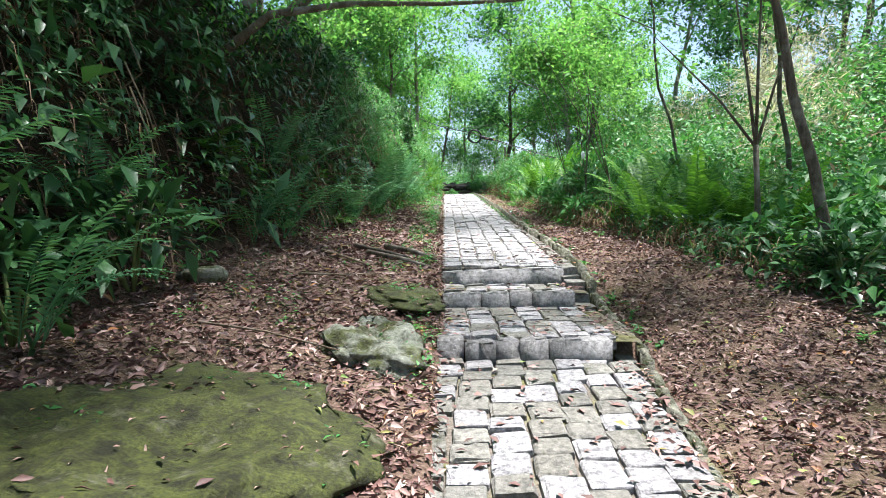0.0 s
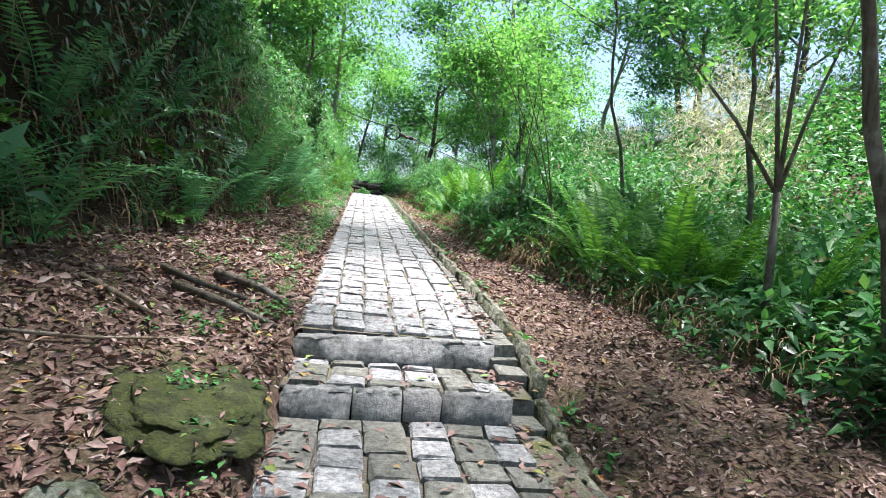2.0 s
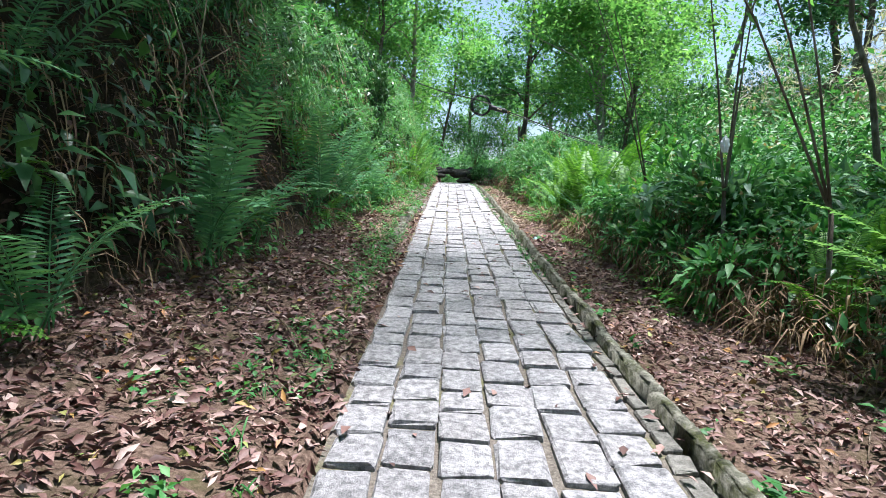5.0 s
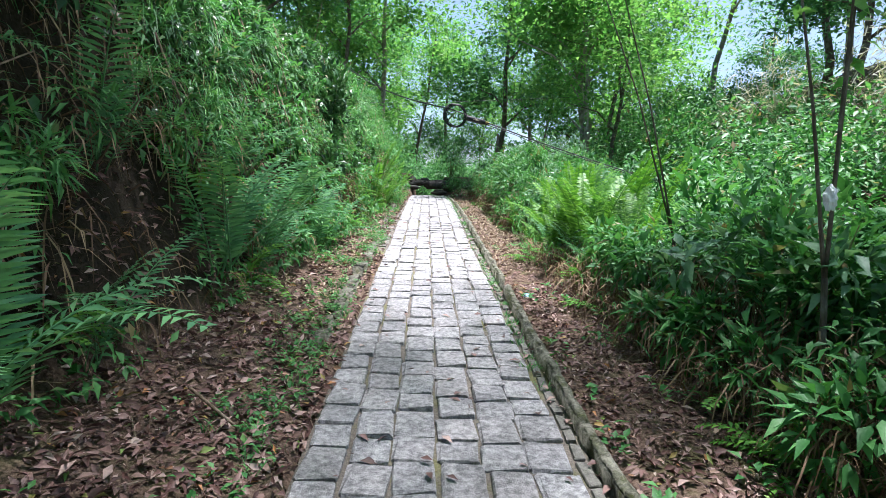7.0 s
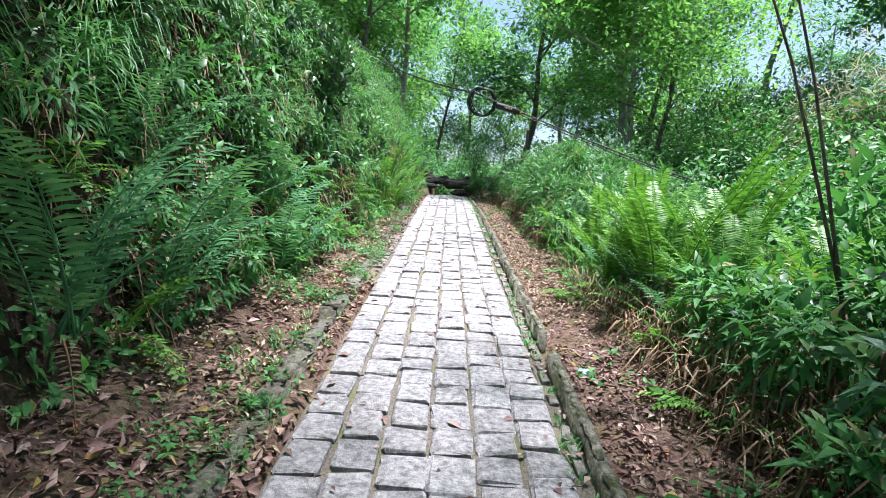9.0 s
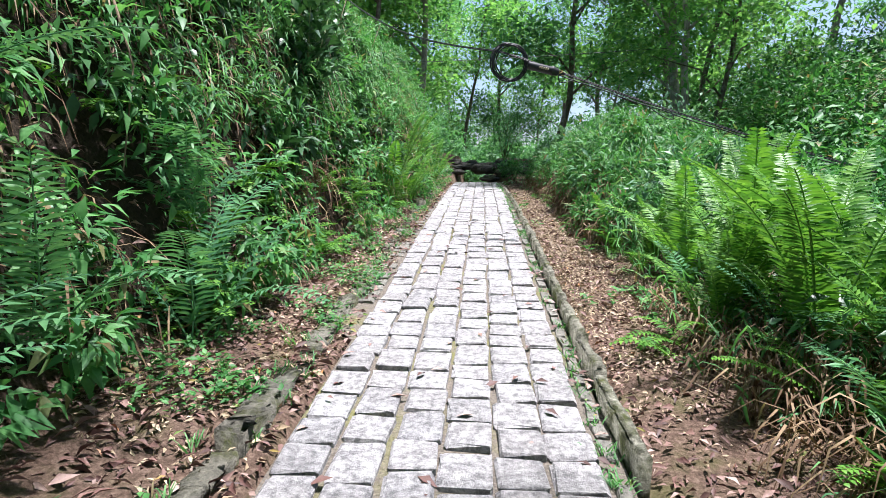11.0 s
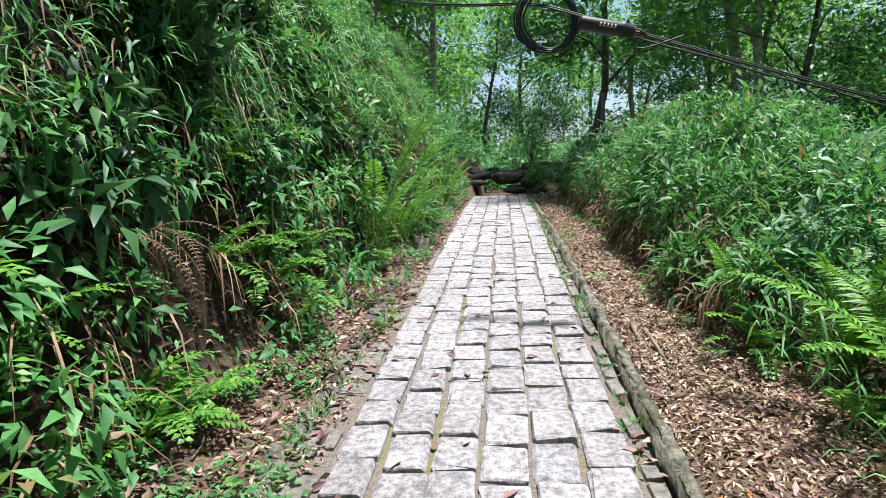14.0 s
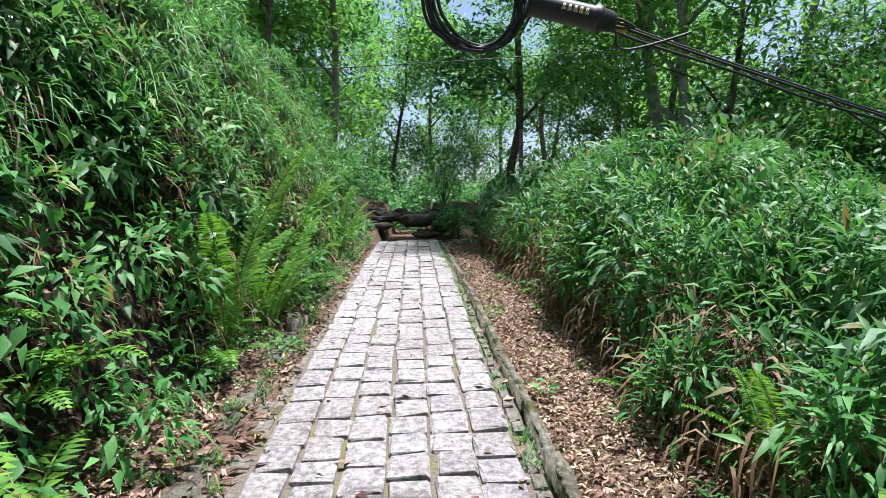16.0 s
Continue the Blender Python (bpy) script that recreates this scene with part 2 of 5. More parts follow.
def kerb_x(y):
    return float(np.interp(y, [-6, 0.5, 1.5, 2.2, 3.0, 3.5, 5.3, 6.2, 8, 12, 18, 23, 30], [0.54, 0.57, 0.60, 0.66, 0.79, 0.88, 0.90, 0.87, 0.79, 0.77, 0.80, 0.76, 0.66]))


def kerb_z(y):
    """Height of the kerb's top: it steps down quickly beside the stone steps."""
    if y > 6.0:
        return base_z(y) + 0.035
    return float(np.interp(y, [-6, 0, 1.5, 2.2, 3.0, 3.75, 4.3, 4.9, 5.3, 6.0], [-0.42, 0.02, 0.16, 0.25, 0.33, 0.405, 0.465, 0.575, 0.775, 0.925]))


def ground_z(x, y):
    z = base_z(y)
    bumps = 0.05 * noise.noise(Vector((x * 1.3, y * 1.3, 0.0))) + 0.02 * noise.noise(Vector((x * 5, y * 5, 3.0)))
    left, fl = -0.66 - x, foot_left(y)
    if left > 0:
        z += min(left, 0.12) * 0.1 + 0.17 * max(0.0, min(-0.78 - x, -0.78 - fl)) + bumps * min(1.0, left * 2)
        d = fl - x
        if d > 0 and y < 33:
            lump = 0.55 * noise.noise(Vector((x * 0.8, y * 0.8, 7.0)))
            z += (min(d * 2.5, 2.8 + lump) + 0.25 * max(0.0, d - 1.4) + lump * min(1, d)) * min(1.0, (33 - y) / 2.6)
            if d > 9:
                z -= 0.1 * (d - 9)
        return z
    right = x - kerb_x(y) - 0.06
    if right > 0:
        z = kerb_z(y) - 0.035 + (z - kerb_z(y) + 0.035) * min(1.0, right / 1.6)
        z += -0.07 + bumps * min(1.0, right * 2)
        d = x - foot_right(y)
        if d > 0:
            z += 0.08 * noise.noise(Vector((x * 0.5, y * 0.5, 2.0))) * min(1, d) - 0.05 * min(d, 4)
            z += 0.42 * max(0.0, min(d - 4.5, 14)) if y < 40 else 0.0
        return z
    return min(z, path_z(y), path_z(y - 0.3)) - 0.1


# ---- builders ----
def mesh_from(name, verts, faces, material, smooth=True):
    me = bpy.data.meshes.new(name)
    me.from_pydata([tuple(v) for v in verts] if not isinstance(verts, np.ndarray) else verts.tolist(), [], faces if not isinstance(faces, np.ndarray) else faces.tolist())
    me.materials.append(material)
    if smooth:
        me.polygons.foreach_set("use_smooth", [True] * len(me.polygons))
    me.update()
    return me


def part(name, data, material, parent, label=""):
    """One mesh object under a thing or a part; data is a bmesh or a finished mesh."""
    if isinstance(data, bmesh.types.BMesh):
        me = bpy.data.meshes.new(name)
        data.to_mesh(me)
        data.free()
        me.materials.append(material)
        me.polygons.foreach_set("use_smooth", [True] * len(me.polygons))
        data = me
    ob = new(name, data)
    ob.parent = parent
    if label:
        ob["label"] = label
    return ob


def tube(points, radii, sides=6):
    """Vertices and faces of a tapered tube along the points."""
    verts, faces = [], []
    for i, p in enumerate(points):
        a = Vector(points[max(i - 1, 0)])
        b = Vector(points[min(i + 1, len(points) - 1)])
        d = (b - a).normalized()
        u = d.cross(Vector((0.31, 0.52, 0.79))).normalized()
        v = d.cross(u)
        for k in range(sides):
            an = 2 * math.pi * k / sides
            verts.append(Vector(p) + (u * math.cos(an) + v * math.sin(an)) * radii[i])
    for i in range(len(points) - 1):
        for k in range(sides):
            n = (k + 1) % sides
            faces.append((i * sides + k, i * sides + n, (i + 1) * sides + n, (i + 1) * sides + k))
    faces.append(tuple(range(sides))[::-1])
    faces.append(tuple((len(points) - 1) * sides + k for k in range(sides)))
    return verts, faces


def joined(pieces):
    verts, faces = [], []
    for v, f in pieces:
        o = len(verts)
        verts += list(v)
        faces += [tuple(i + o for i in q) for q in f]
    return verts, faces


rs = np.random.RandomState(7)


def unit(a):
    return a / np.maximum(np.linalg.norm(a, axis=-1, keepdims=True), 1e-9)


def leaves(base, along, up, length, width, fold=0.18, droop=0.15):
    """Folded pointed leaves, five corners each: arrays of base points, directions, upward normals and sizes."""
    n = len(base)
    along = unit(along)
    side = unit(np.cross(along, up))
    nor = np.cross(side, along)
    L, W = np.asarray(length).reshape(-1, 1) * np.ones((n, 1)), np.asarray(width).reshape(-1, 1) * np.ones((n, 1))
    mid = base + along * L * 0.42
    tip = base + along * L - nor * L * droop
    v = np.stack([base, mid - side * W * 0.5 + nor * W * fold, mid, mid + side * W * 0.5 + nor * W * fold, tip], 1).reshape(-1, 3)
    q = np.array([[0, 2, 1], [0, 3, 2], [1, 2, 4], [2, 3, 4]])
    f = (np.arange(n)[:, None, None] * 5 + q[None]).reshape(-1, 3)
    return v, f


def flat_leaves(base, along, up, length, width):
    """Far leaves: two faces folded along the middle."""
    n = len(base)
    along = unit(along)
    side = unit(np.cross(along, up))
    nor = np.cross(side, along)
    L, W = np.asarray(length).reshape(-1, 1), np.asarray(width).reshape(-1, 1)
    mid = base + along * L * 0.45 + nor * W * 0.2
    v = np.stack([base, mid - side * W * 0.5, base + along * L, mid + side * W * 0.5], 1).reshape(-1, 3)
    f = (np.arange(n)[:, None, None] * 4 + np.array([[0, 2, 1], [0, 3, 2]])[None]).reshape(-1, 3)
    return v, f


def blades(base, along, length, width, sag):
    """Long arching grass blades: a strip of three bends to a point."""
    n = len(base)
    along = unit(along)
    side = unit(np.cross(along, np.array([0, 0, 1.0]) + rs.normal(0, 0.3, (n, 3))))
    L, W = np.asarray(length).reshape(-1, 1), np.asarray(width).reshape(-1, 1)
    down = np.array([[0, 0, -1.0]])
    p1 = base + along * L * 0.4 + down * L * sag * 0.10
    p2 = base + along * L * 0.75 + down * L * sag * 0.42
    p3 = base + along * L * 0.98 + down * L * sag
    v = np.stack([base - side * W * 0.25, base + side * W * 0.25, p1 - side * W * 0.5, p1 + side * W * 0.5, p2 - side * W * 0.36, p2 + side * W * 0.36, p3], 1).reshape(-1, 3)
    q = np.array([[0, 1, 3], [0, 3, 2], [2, 3, 5], [2, 5, 4], [4, 5, 6]])
    f = (np.arange(n)[:, None, None] * 7 + q[None]).reshape(-1, 3)
    return v, f


def merge(pairs):
    vs, fs, o = [], [], 0
    for v, f in pairs:
        vs.append(v)
        fs.append(f + o)
        o += len(v)
    return np.concatenate(vs), np.concatenate(fs)


def stuff(name, pairs, material, label, category="undergrowth"):
    v, f = merge(pairs)
    return tagged(new(name, mesh_from(name, v, f, material)), label, category, kind="stuff")

# ---- ground ----
def spread(a, b, step, far, grow=1.35):
    """Even steps from a to b, then ever longer ones out to far on both sides."""
    mid = list(np.arange(a, b + 1e-6, step))
    out, s, v = [], step, b
    while v < far:
        s *= grow
        v += s
        out.append(v)
    left, s, v = [], step, a
    while v > -far:
        s *= grow
        v -= s
        left.append(v)
    return left[::-1] + mid + out


gx, gy = spread(-4.2, 4.2, 0.12, 400), spread(-2.6, 33.0, 0.14, 400)
gv = [(x, y, ground_z(x, max(min(y, 60), -40)) - (0.04 * max(0, y - 60)) - 0.03 * max(0.0, abs(x) - 25)) for y in gy for x in gx]
nx = len(gx)
gf = [(j * nx + i, j * nx + i + 1, (j + 1) * nx + i + 1, (j + 1) * nx + i) for j in range(len(gy) - 1) for i in range(nx - 1)]
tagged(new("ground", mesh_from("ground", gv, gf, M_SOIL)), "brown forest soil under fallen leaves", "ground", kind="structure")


# ---- leaf litter ----
def scatter_litter(n, x0, x1, y0, y1, size, keep):
    b, a, u, L = [], [], [], []
    while len(b) < n:
        x, y = rs.uniform(x0, x1), rs.uniform(y0, y1)
        if not keep(x, y):
            continue
        b.append((x, y, ground_z(x, y) + rs.uniform(0.004, 0.03)))
        an = rs.uniform(0, 6.283)
        a.append((math.cos(an), math.sin(an), rs.normal(0, 0.4)))
        u.append((rs.normal(0, 0.8), rs.normal(0, 0.8), 1))
        L.append(size * rs.uniform(0.5, 1.5))
    L = np.array(L)
    return leaves(np.array(b), np.array(a), np.array(u), L, L * rs.uniform(0.22, 0.46, len(L)), 0.3, 0.2)


on_left = lambda x, y: foot_left(y) - 0.5 < x < -0.68 and rs.rand() < (1.0 if y < 12 else 0.45)
on_right = lambda x, y: kerb_x(y) + 0.08 < x < foot_right(y) + 0.7 and rs.rand() < (1.0 if y < 14 else 0.4)
stuff("leaf_litter", [scatter_litter(40000, -4.0, -0.66, -1, 29, 0.066, on_left), scatter_litter(36000, 0.62, 3.4, -1, 30, 0.058, on_right)], M_LITTER, "dry brown and reddish fallen leaves on the ground", "leaf litter")


straw_right = lambda x, y: kerb_x(y) + 0.08 < x < foot_right(y) + 0.3 and rs.rand() < (y - 14) / 4
straw_left = lambda x, y: foot_left(y) - 0.1 < x < -0.72 and noise.noise(Vector((x * 2, y * 2, 4.0))) > -0.15
stuff("straw_chips", [scatter_litter(30000, 0.85, 2.2, 13, 30, 0.036, straw_right), scatter_litter(5500, -2.0, -0.7, 12, 29, 0.045, straw_left)], M_STRAW, "straw-coloured dry bamboo leaves on the trodden earth", "leaf litter")


def path_litter(n):
    b, a, u = [], [], []
    while len(b) < n:
        y = rs.uniform(-1.5, 26) if rs.rand() < 0.45 else rs.uniform(0.3, 7.0)
        x = rs.uniform(-0.66, 0.75) if rs.rand() < 0.4 else rs.choice([-0.66, 0.72, 0.66]) + rs.normal(0, 0.06)
        x += shift(y) if y < STEP_1 else 0.0
        if abs(y - STEP_1 - 0.05) < 0.1 or abs(y - skew(y) * x - STEP_2 - 0.05) < 0.1 or abs(y - skew(y) * x - STEP_3 - 0.05) < 0.1:
            continue
        b.append((x, y, paving(x, y) + rs.uniform(0.004, 0.016)))
        an = rs.uniform(0, 6.283)
        a.append((math.cos(an), math.sin(an), rs.normal(0, 0.15)))
        u.append((rs.normal(0, 0.25), rs.normal(0, 0.25), 1))
    L = rs.uniform(0.03, 0.10, n)
    return leaves(np.array(b), np.array(a), np.array(u), L, L * 0.45, 0.2, 0.1)


stuff("path_leaves", [path_litter(1600)], M_LITTER, "scattered dry leaves lying on the stone path", "leaf litter")


def sprigs(n, x0, x1, y0, y1, keep, lo, hi, thin=0.5):
    """Small weeds: clusters of leaves close to the ground."""
    b, a, u = [], [], []
    while len(b) < n:
        x, y = rs.uniform(x0, x1), rs.uniform(y0, y1)
        if not keep(x, y) or noise.noise(Vector((x * 1.7, y * 1.7, 20.0))) < 0.05:
            continue
        z = ground_z(x, y)
        for k in range(7):
            an = rs.uniform(0, 6.283)
            b.append((x + rs.normal(0, 0.03), y + rs.normal(0, 0.03), z + rs.uniform(0.0, 0.09)))
            a.append((math.cos(an), math.sin(an), rs.uniform(0.1, 0.9)))
            u.append((rs.normal(0, 0.3), rs.normal(0, 0.3), 1))
    L = rs.uniform(lo, hi, len(b))
    return leaves(np.array(b), np.array(a), np.array(u), L, L * thin, 0.15, 0.2)


edge_left = lambda x, y: (foot_left(y) - 0.1 < x < -0.74) and rs.rand() < (1.0 if y > 14 else 0.12 if x < -1.15 else 0.5)
stuff("weeds", [sprigs(9000, -2.6, -0.7, 0, 29, edge_left, 0.02, 0.06), sprigs(1800, 0.85, 2.6, 1, 29, lambda x, y: (foot_right(y) - 0.35 < x < foot_right(y) + 0.4) or abs(x - kerb_x(y) - 0.12) < 0.08, 0.03, 0.1)], M_SHRUB, "low green weeds at the edges of the path", "weeds")


def tufts(spots, per, length, width, spread_out, sag):
    b, a = [], []
    for x, y, z in spots:
        for k in range(per):
            an = rs.uniform(0, 6.283)
            b.append((x + rs.normal(0, 0.025), y + rs.normal(0, 0.025), z))
            a.append((math.cos(an) * spread_out, math.sin(an) * spread_out, 1))
    n = len(b)
    return blades(np.array(b), np.array(a), rs.uniform(0.6, 1.3, n) * length, rs.uniform(0.7, 1.2, n) * width, sag)


grass_spots = []
for k in range(420):
    y = rs.uniform(6, 29)
    x = -0.78 - abs(rs.normal(0, 0.16)) if rs.rand() < 0.6 else kerb_x(y) - 0.1 + rs.normal(0, 0.02)
    if (x > 0 and y < 11) or (x < 0 and y < 9 and rs.rand() < 0.6):
        continue
    grass_spots.append((x, y, ground_z(x, y) if x < 0 else paving(x, y) - 0.04))
stuff("grass_tufts", [tufts(grass_spots, 12, 0.11, 0.007, 0.6, 0.35)], M_BAMBOO, "short green grass tufts beside the paving", "grass")


# ---- fern kinds ----
def frond_mesh(name, length, pairs, start, bend, pinna, width, material, seed):
    r = np.random.RandomState(seed)
    n = 14
    pts, p, th = [], Vector((0, 0, 0)), radians(start)
    for i in range(n + 1):
        pts.append(p.copy())
        p = p + Vector((0, math.sin(th), math.cos(th))) * length / n
        th += radians(bend) / n * (0.5 + i / n)
    rv, rf = tube(pts, [0.006 * (1 - 0.85 * i / n) + 0.0012 for i in range(n + 1)], 4)
    tri = []
    for q in rf:
        tri += [(q[0], q[1], q[2]), (q[0], q[2], q[3])] if len(q) == 4 else []
    base, along, up, L = [], [], [], []
    for i in range(pairs):
        s = 0.14 + 0.85 * i / (pairs - 1)
        k = min(int(s * n), n - 1)
        t = s * n - k
        q = pts[k].lerp(pts[k + 1], t)
        d = (pts[k + 1] - pts[k]).normalized()
        size = pinna * max(0.12, math.sin(math.pi * min(1, (s * 0.93) ** 0.85))) ** 0.7
        nor = Vector((1, 0, 0)).cross(d)
        for sgn in (-1, 1):
            base.append(q)
            along.append(Vector((sgn, 0, 0)) + d * (0.35 + r.normal(0, 0.06)) + nor * (0.12 + r.normal(0, 0.08)))
            up.append(nor if nor.z >= -0.2 else nor)
            L.append(size * r.uniform(0.9, 1.08))
    v, f = leaves(np.array(base), np.array(along), np.array(up), np.array(L), np.full(len(L), width), 0.12, 0.16)
    V, F = merge([(np.array([tuple(x) for x in rv]), np.array(tri)), (v, f)])
    return mesh_from(name, V, F, material)


TALL = [frond_mesh("frond", 1.15, 50, 4, 38, 0.115, 0.021, M_FERN, 1), frond_mesh("frond", 1.0, 46, 8, 62, 0.11, 0.02, M_FERN, 2), frond_mesh("frond", 0.85, 40, 12, 85, 0.10, 0.019, M_FERN, 3)]
ARCH = [frond_mesh("frond", 1.25, 27, 10, 70, 0.18, 0.024, M_FERN_DARK, 4), frond_mesh("frond", 1.05, 24, 18, 90, 0.165, 0.024, M_FERN_DARK, 5), frond_mesh("frond", 1.1, 25, 6, 50, 0.16, 0.024, M_FERN_DARK, 6)]
SMALL = [frond_mesh("frond", 0.52, 15, 25, 70, 0.10, 0.03, M_FERN, 7), frond_mesh("frond", 0.44, 13, 35, 80, 0.09, 0.028, M_FERN, 8)]
DEAD = frond_mesh("dead_frond", 0.8, 22, 40, 120, 0.06, 0.012, M_DRY, 9)


def fern(x, y, z, kinds, count, size, lean, label, group, dead=2, face=None):
    root = new("fern")
    root.matrix_world = pose(x, y, z)
    for i in range(count):
        me = kinds[i % len(kinds)] if rs.rand() < 0.7 else kinds[rs.randint(len(kinds))]
        turn = rs.uniform(0, 360) if face is None else face + rs.normal(0, 80)
        ob = part("frond", me, None, root)
        ob.matrix_basis = pose(rs.normal(0, 0.04), rs.normal(0, 0.04), 0, 0, 0, turn) @ pose(0, 0, 0, -rs.uniform(0, lean)) @ Matrix.Scale(size * rs.uniform(0.75, 1.12), 4)
    for i in range(dead):
        ob = part("dead_frond", DEAD, None, root, "withered brown frond")
        ob.matrix_basis = pose(0, 0, 0, 0, 0, rs.uniform(0, 360)) @ pose(0, 0, 0, -rs.uniform(25, 50)) @ Matrix.Scale(size * 0.8, 4)
    return tagged(root, label, "fern", group)


BRIGHT = "tall bright green sword fern with upright fronds"
SHADE = "large dark green fern with arching fronds on the bank"
YOUNG = "small light green fern at the foot of the bank"
# the fern beds beside the path
for x, y, s, n in [(2.9, 7.4, 1.25, 12), (2.5, 8.1, 1.2, 12), (3.2, 8.6, 1.3, 12), (3.6, 7.5, 1.1, 11), (3.5, 6.2, 1.0, 9), (2.3, 9.3, 0.8, 8), (4.4, 8.2, 1.1, 9), (3.9, 9.6, 1.1, 9), (3.1, 10.0, 1.0, 8),
                   (2.35, 14.4, 1.15, 11), (2.05, 15.2, 1.2, 12), (2.6, 15.6, 1.3, 12), (2.2, 16.4, 1.1, 11), (1.85, 16.0, 0.85, 9), (3.2, 15.0, 1.2, 10), (3.3, 16.3, 1.2, 10), (3.9, 15.6, 1.1, 9),
                   (2.1, 17.6, 1.05, 10), (2.5, 17.2, 1.15, 11), (2.75, 18.0, 1.15, 10), (3.3, 17.6, 1.1, 9), (2.0, 18.4, 0.8, 8), (1.8, 19.3, 0.6, 7), (2.7, 11.6, 0.8, 8), (3.1, 12.6, 0.9, 8), (4.0, 11.2, 1.0, 8)]:
    fern(x, y, ground_z(x, y) - 0.02, TALL, n + 2, s * 1.15, 24, BRIGHT, "bright ferns beside the path", 3)
for x, y, s, n, kinds in [(1.9, 14.6, 0.9, 8, TALL), (1.75, 15.7, 0.85, 8, TALL), (2.1, 13.9, 0.9, 8, TALL), (1.9, 16.9, 0.9, 8, TALL), (2.0, 15.4, 0.8, 6, ARCH), (1.95, 14.2, 0.75, 6, ARCH), (2.3, 14.9, 0.8, 6, ARCH), (1.95, 16.4, 0.7, 6, ARCH)]:
    fern(x, y, ground_z(x, y) - 0.02, kinds, n, s, 38, BRIGHT if kinds is TALL else "dark green fern spreading low under brighter ferns", "bright ferns beside the path", 4)
# the bank
for d, y, s, n in [(0.15, 5.2, 0.9, 6), (0.6, 6.6, 1.0, 6), (0.2, 7.4, 0.8, 6), (0.7, 8.7, 1.0, 6), (0.3, 10.6, 0.9, 6), (0.7, 11.3, 1.0, 6), (0.5, 13.6, 1.0, 7), (0.2, 14.2, 0.9, 6), (0.9, 14.0, 1.0, 6),
                   (0.0, 15.0, 0.9, 9), (0.35, 15.6, 0.9, 8), (0.3, 3.4, 1.0, 9), (0.9, 10.2, 1.0, 8), (0.4, 2.2, 1.0, 8), (0.1, 21.3, 1.25, 11), (0.0, 22.0, 1.1, 10), (0.25, 22.8, 1.2, 10), (0.3, 24.5, 1.0, 8), (0.1, 26.0, 1.0, 8)]:
    x = foot_left(y) - d + (0.28 if 4 < y < 12.5 else 0.15)
    kinds = ARCH if y < 20 else TALL
    fern(x, y, ground_z(x, y) - 0.02, kinds, n, s * (1.0 if y < 20 else 1.12), 20, SHADE if y < 20 else BRIGHT, "ferns on the bank", 2, -90 if d > 0.12 else None)
for x, y, z, n, size in [(-1.95, 9.7, 1.75, 9, 1.0), (-1.85, 12.4, 1.85, 9, 1.0), (-1.75, 13.1, 1.9, 8, 0.85), (-2.5, 5.9, 1.35, 6, 0.95), (-2.05, 8.0, 1.3, 6, 0.75), (-2.85, 2.1, 0.75, 6, 0.7), (-2.65, 7.4, 1.9, 6, 1.0)]:
    fern(x, y, max(z, ground_z(x, y) - 0.02) if ground_z(x, y) > z - 0.1 else ground_z(x, y) - 0.02, ARCH, n, size * 1.3, 17, SHADE, "ferns on the bank", 3, -90)
for k in range(72):
    y = rs.uniform(14, 25) if k < 58 else rs.uniform(4, 14)
    d = rs.uniform(-0.1, 0.6)
    x = foot_left(y) - d
    fern(x, y, ground_z(x, y), SMALL, rs.randint(4, 8), rs.uniform(0.7, 1.15), 40, YOUNG, "small ferns on the bank", 0, -90)
for k in range(14):
    y = rs.uniform(9, 26)
    x = foot_right(y) + rs.uniform(-0.1, 0.3)
    fern(x, y, ground_z(x, y), SMALL, rs.randint(4, 7), rs.uniform(0.7, 1.1), 40, "small fern at the edge of the trodden earth", "small ferns beside the path", 0)


fern(-1.50, 17.38, 2.94, [DEAD], 10, 0.7, 150, "withered reddish-brown fern hanging from the bank", "ferns on the bank", 0, -90)


# ---- undergrowth on the bank ----
def bank_points(n, y0, y1, d0, d1, out0, out1, gap=0.0, seed=3.0):
    """Points over the face of the bank, thinned in drifts so that dark hollows stay open."""
    pts = []
    while len(pts) < n:
        y, d = rs.uniform(y0, y1), rs.uniform(d0, d1)
        if noise.noise(Vector((y * 1.1, d * 2.0, seed))) < gap - 0.25 + rs.uniform(0, 0.2):
            continue
        x = foot_left(y) - d
        out = rs.uniform(out0, out1)
        pts.append((x + out * 0.85, y + rs.normal(0, 0.05), ground_z(x, y) + out * 0.45))
    return np.array(pts)


def bank_leaves(n, y0, y1, d0, d1, lo, hi, thin, out1=0.45, gap=0.05, seed=3.0):
    p = bank_points(n, y0, y1, d0, d1, 0.0, out1, gap, seed)
    a = np.stack([rs.uniform(0.2, 1.0, n), rs.normal(0, 0.7, n), rs.normal(-0.25, 0.45, n)], 1)
    u = np.stack([rs.normal(0.5, 0.3, n), rs.normal(0, 0.3, n), np.ones(n)], 1)
    L = rs.uniform(lo, hi, n)
    return leaves(p, a, u, L, L * thin, 0.15, 0.25)


def bank_blades(n, y0, y1, d0, d1, lo, hi, w, sag, out1=0.3, gap=0.0, seed=5.0):
    p = bank_points(n, y0, y1, d0, d1, 0.0, out1, gap, seed)
    a = np.stack([rs.uniform(0.1, 1.0, n), rs.normal(0, 0.6, n), rs.normal(0.45, 0.4, n)], 1)
    return blades(p, a, rs.uniform(lo, hi, n), rs.uniform(0.7, 1.3, n) * w, sag)


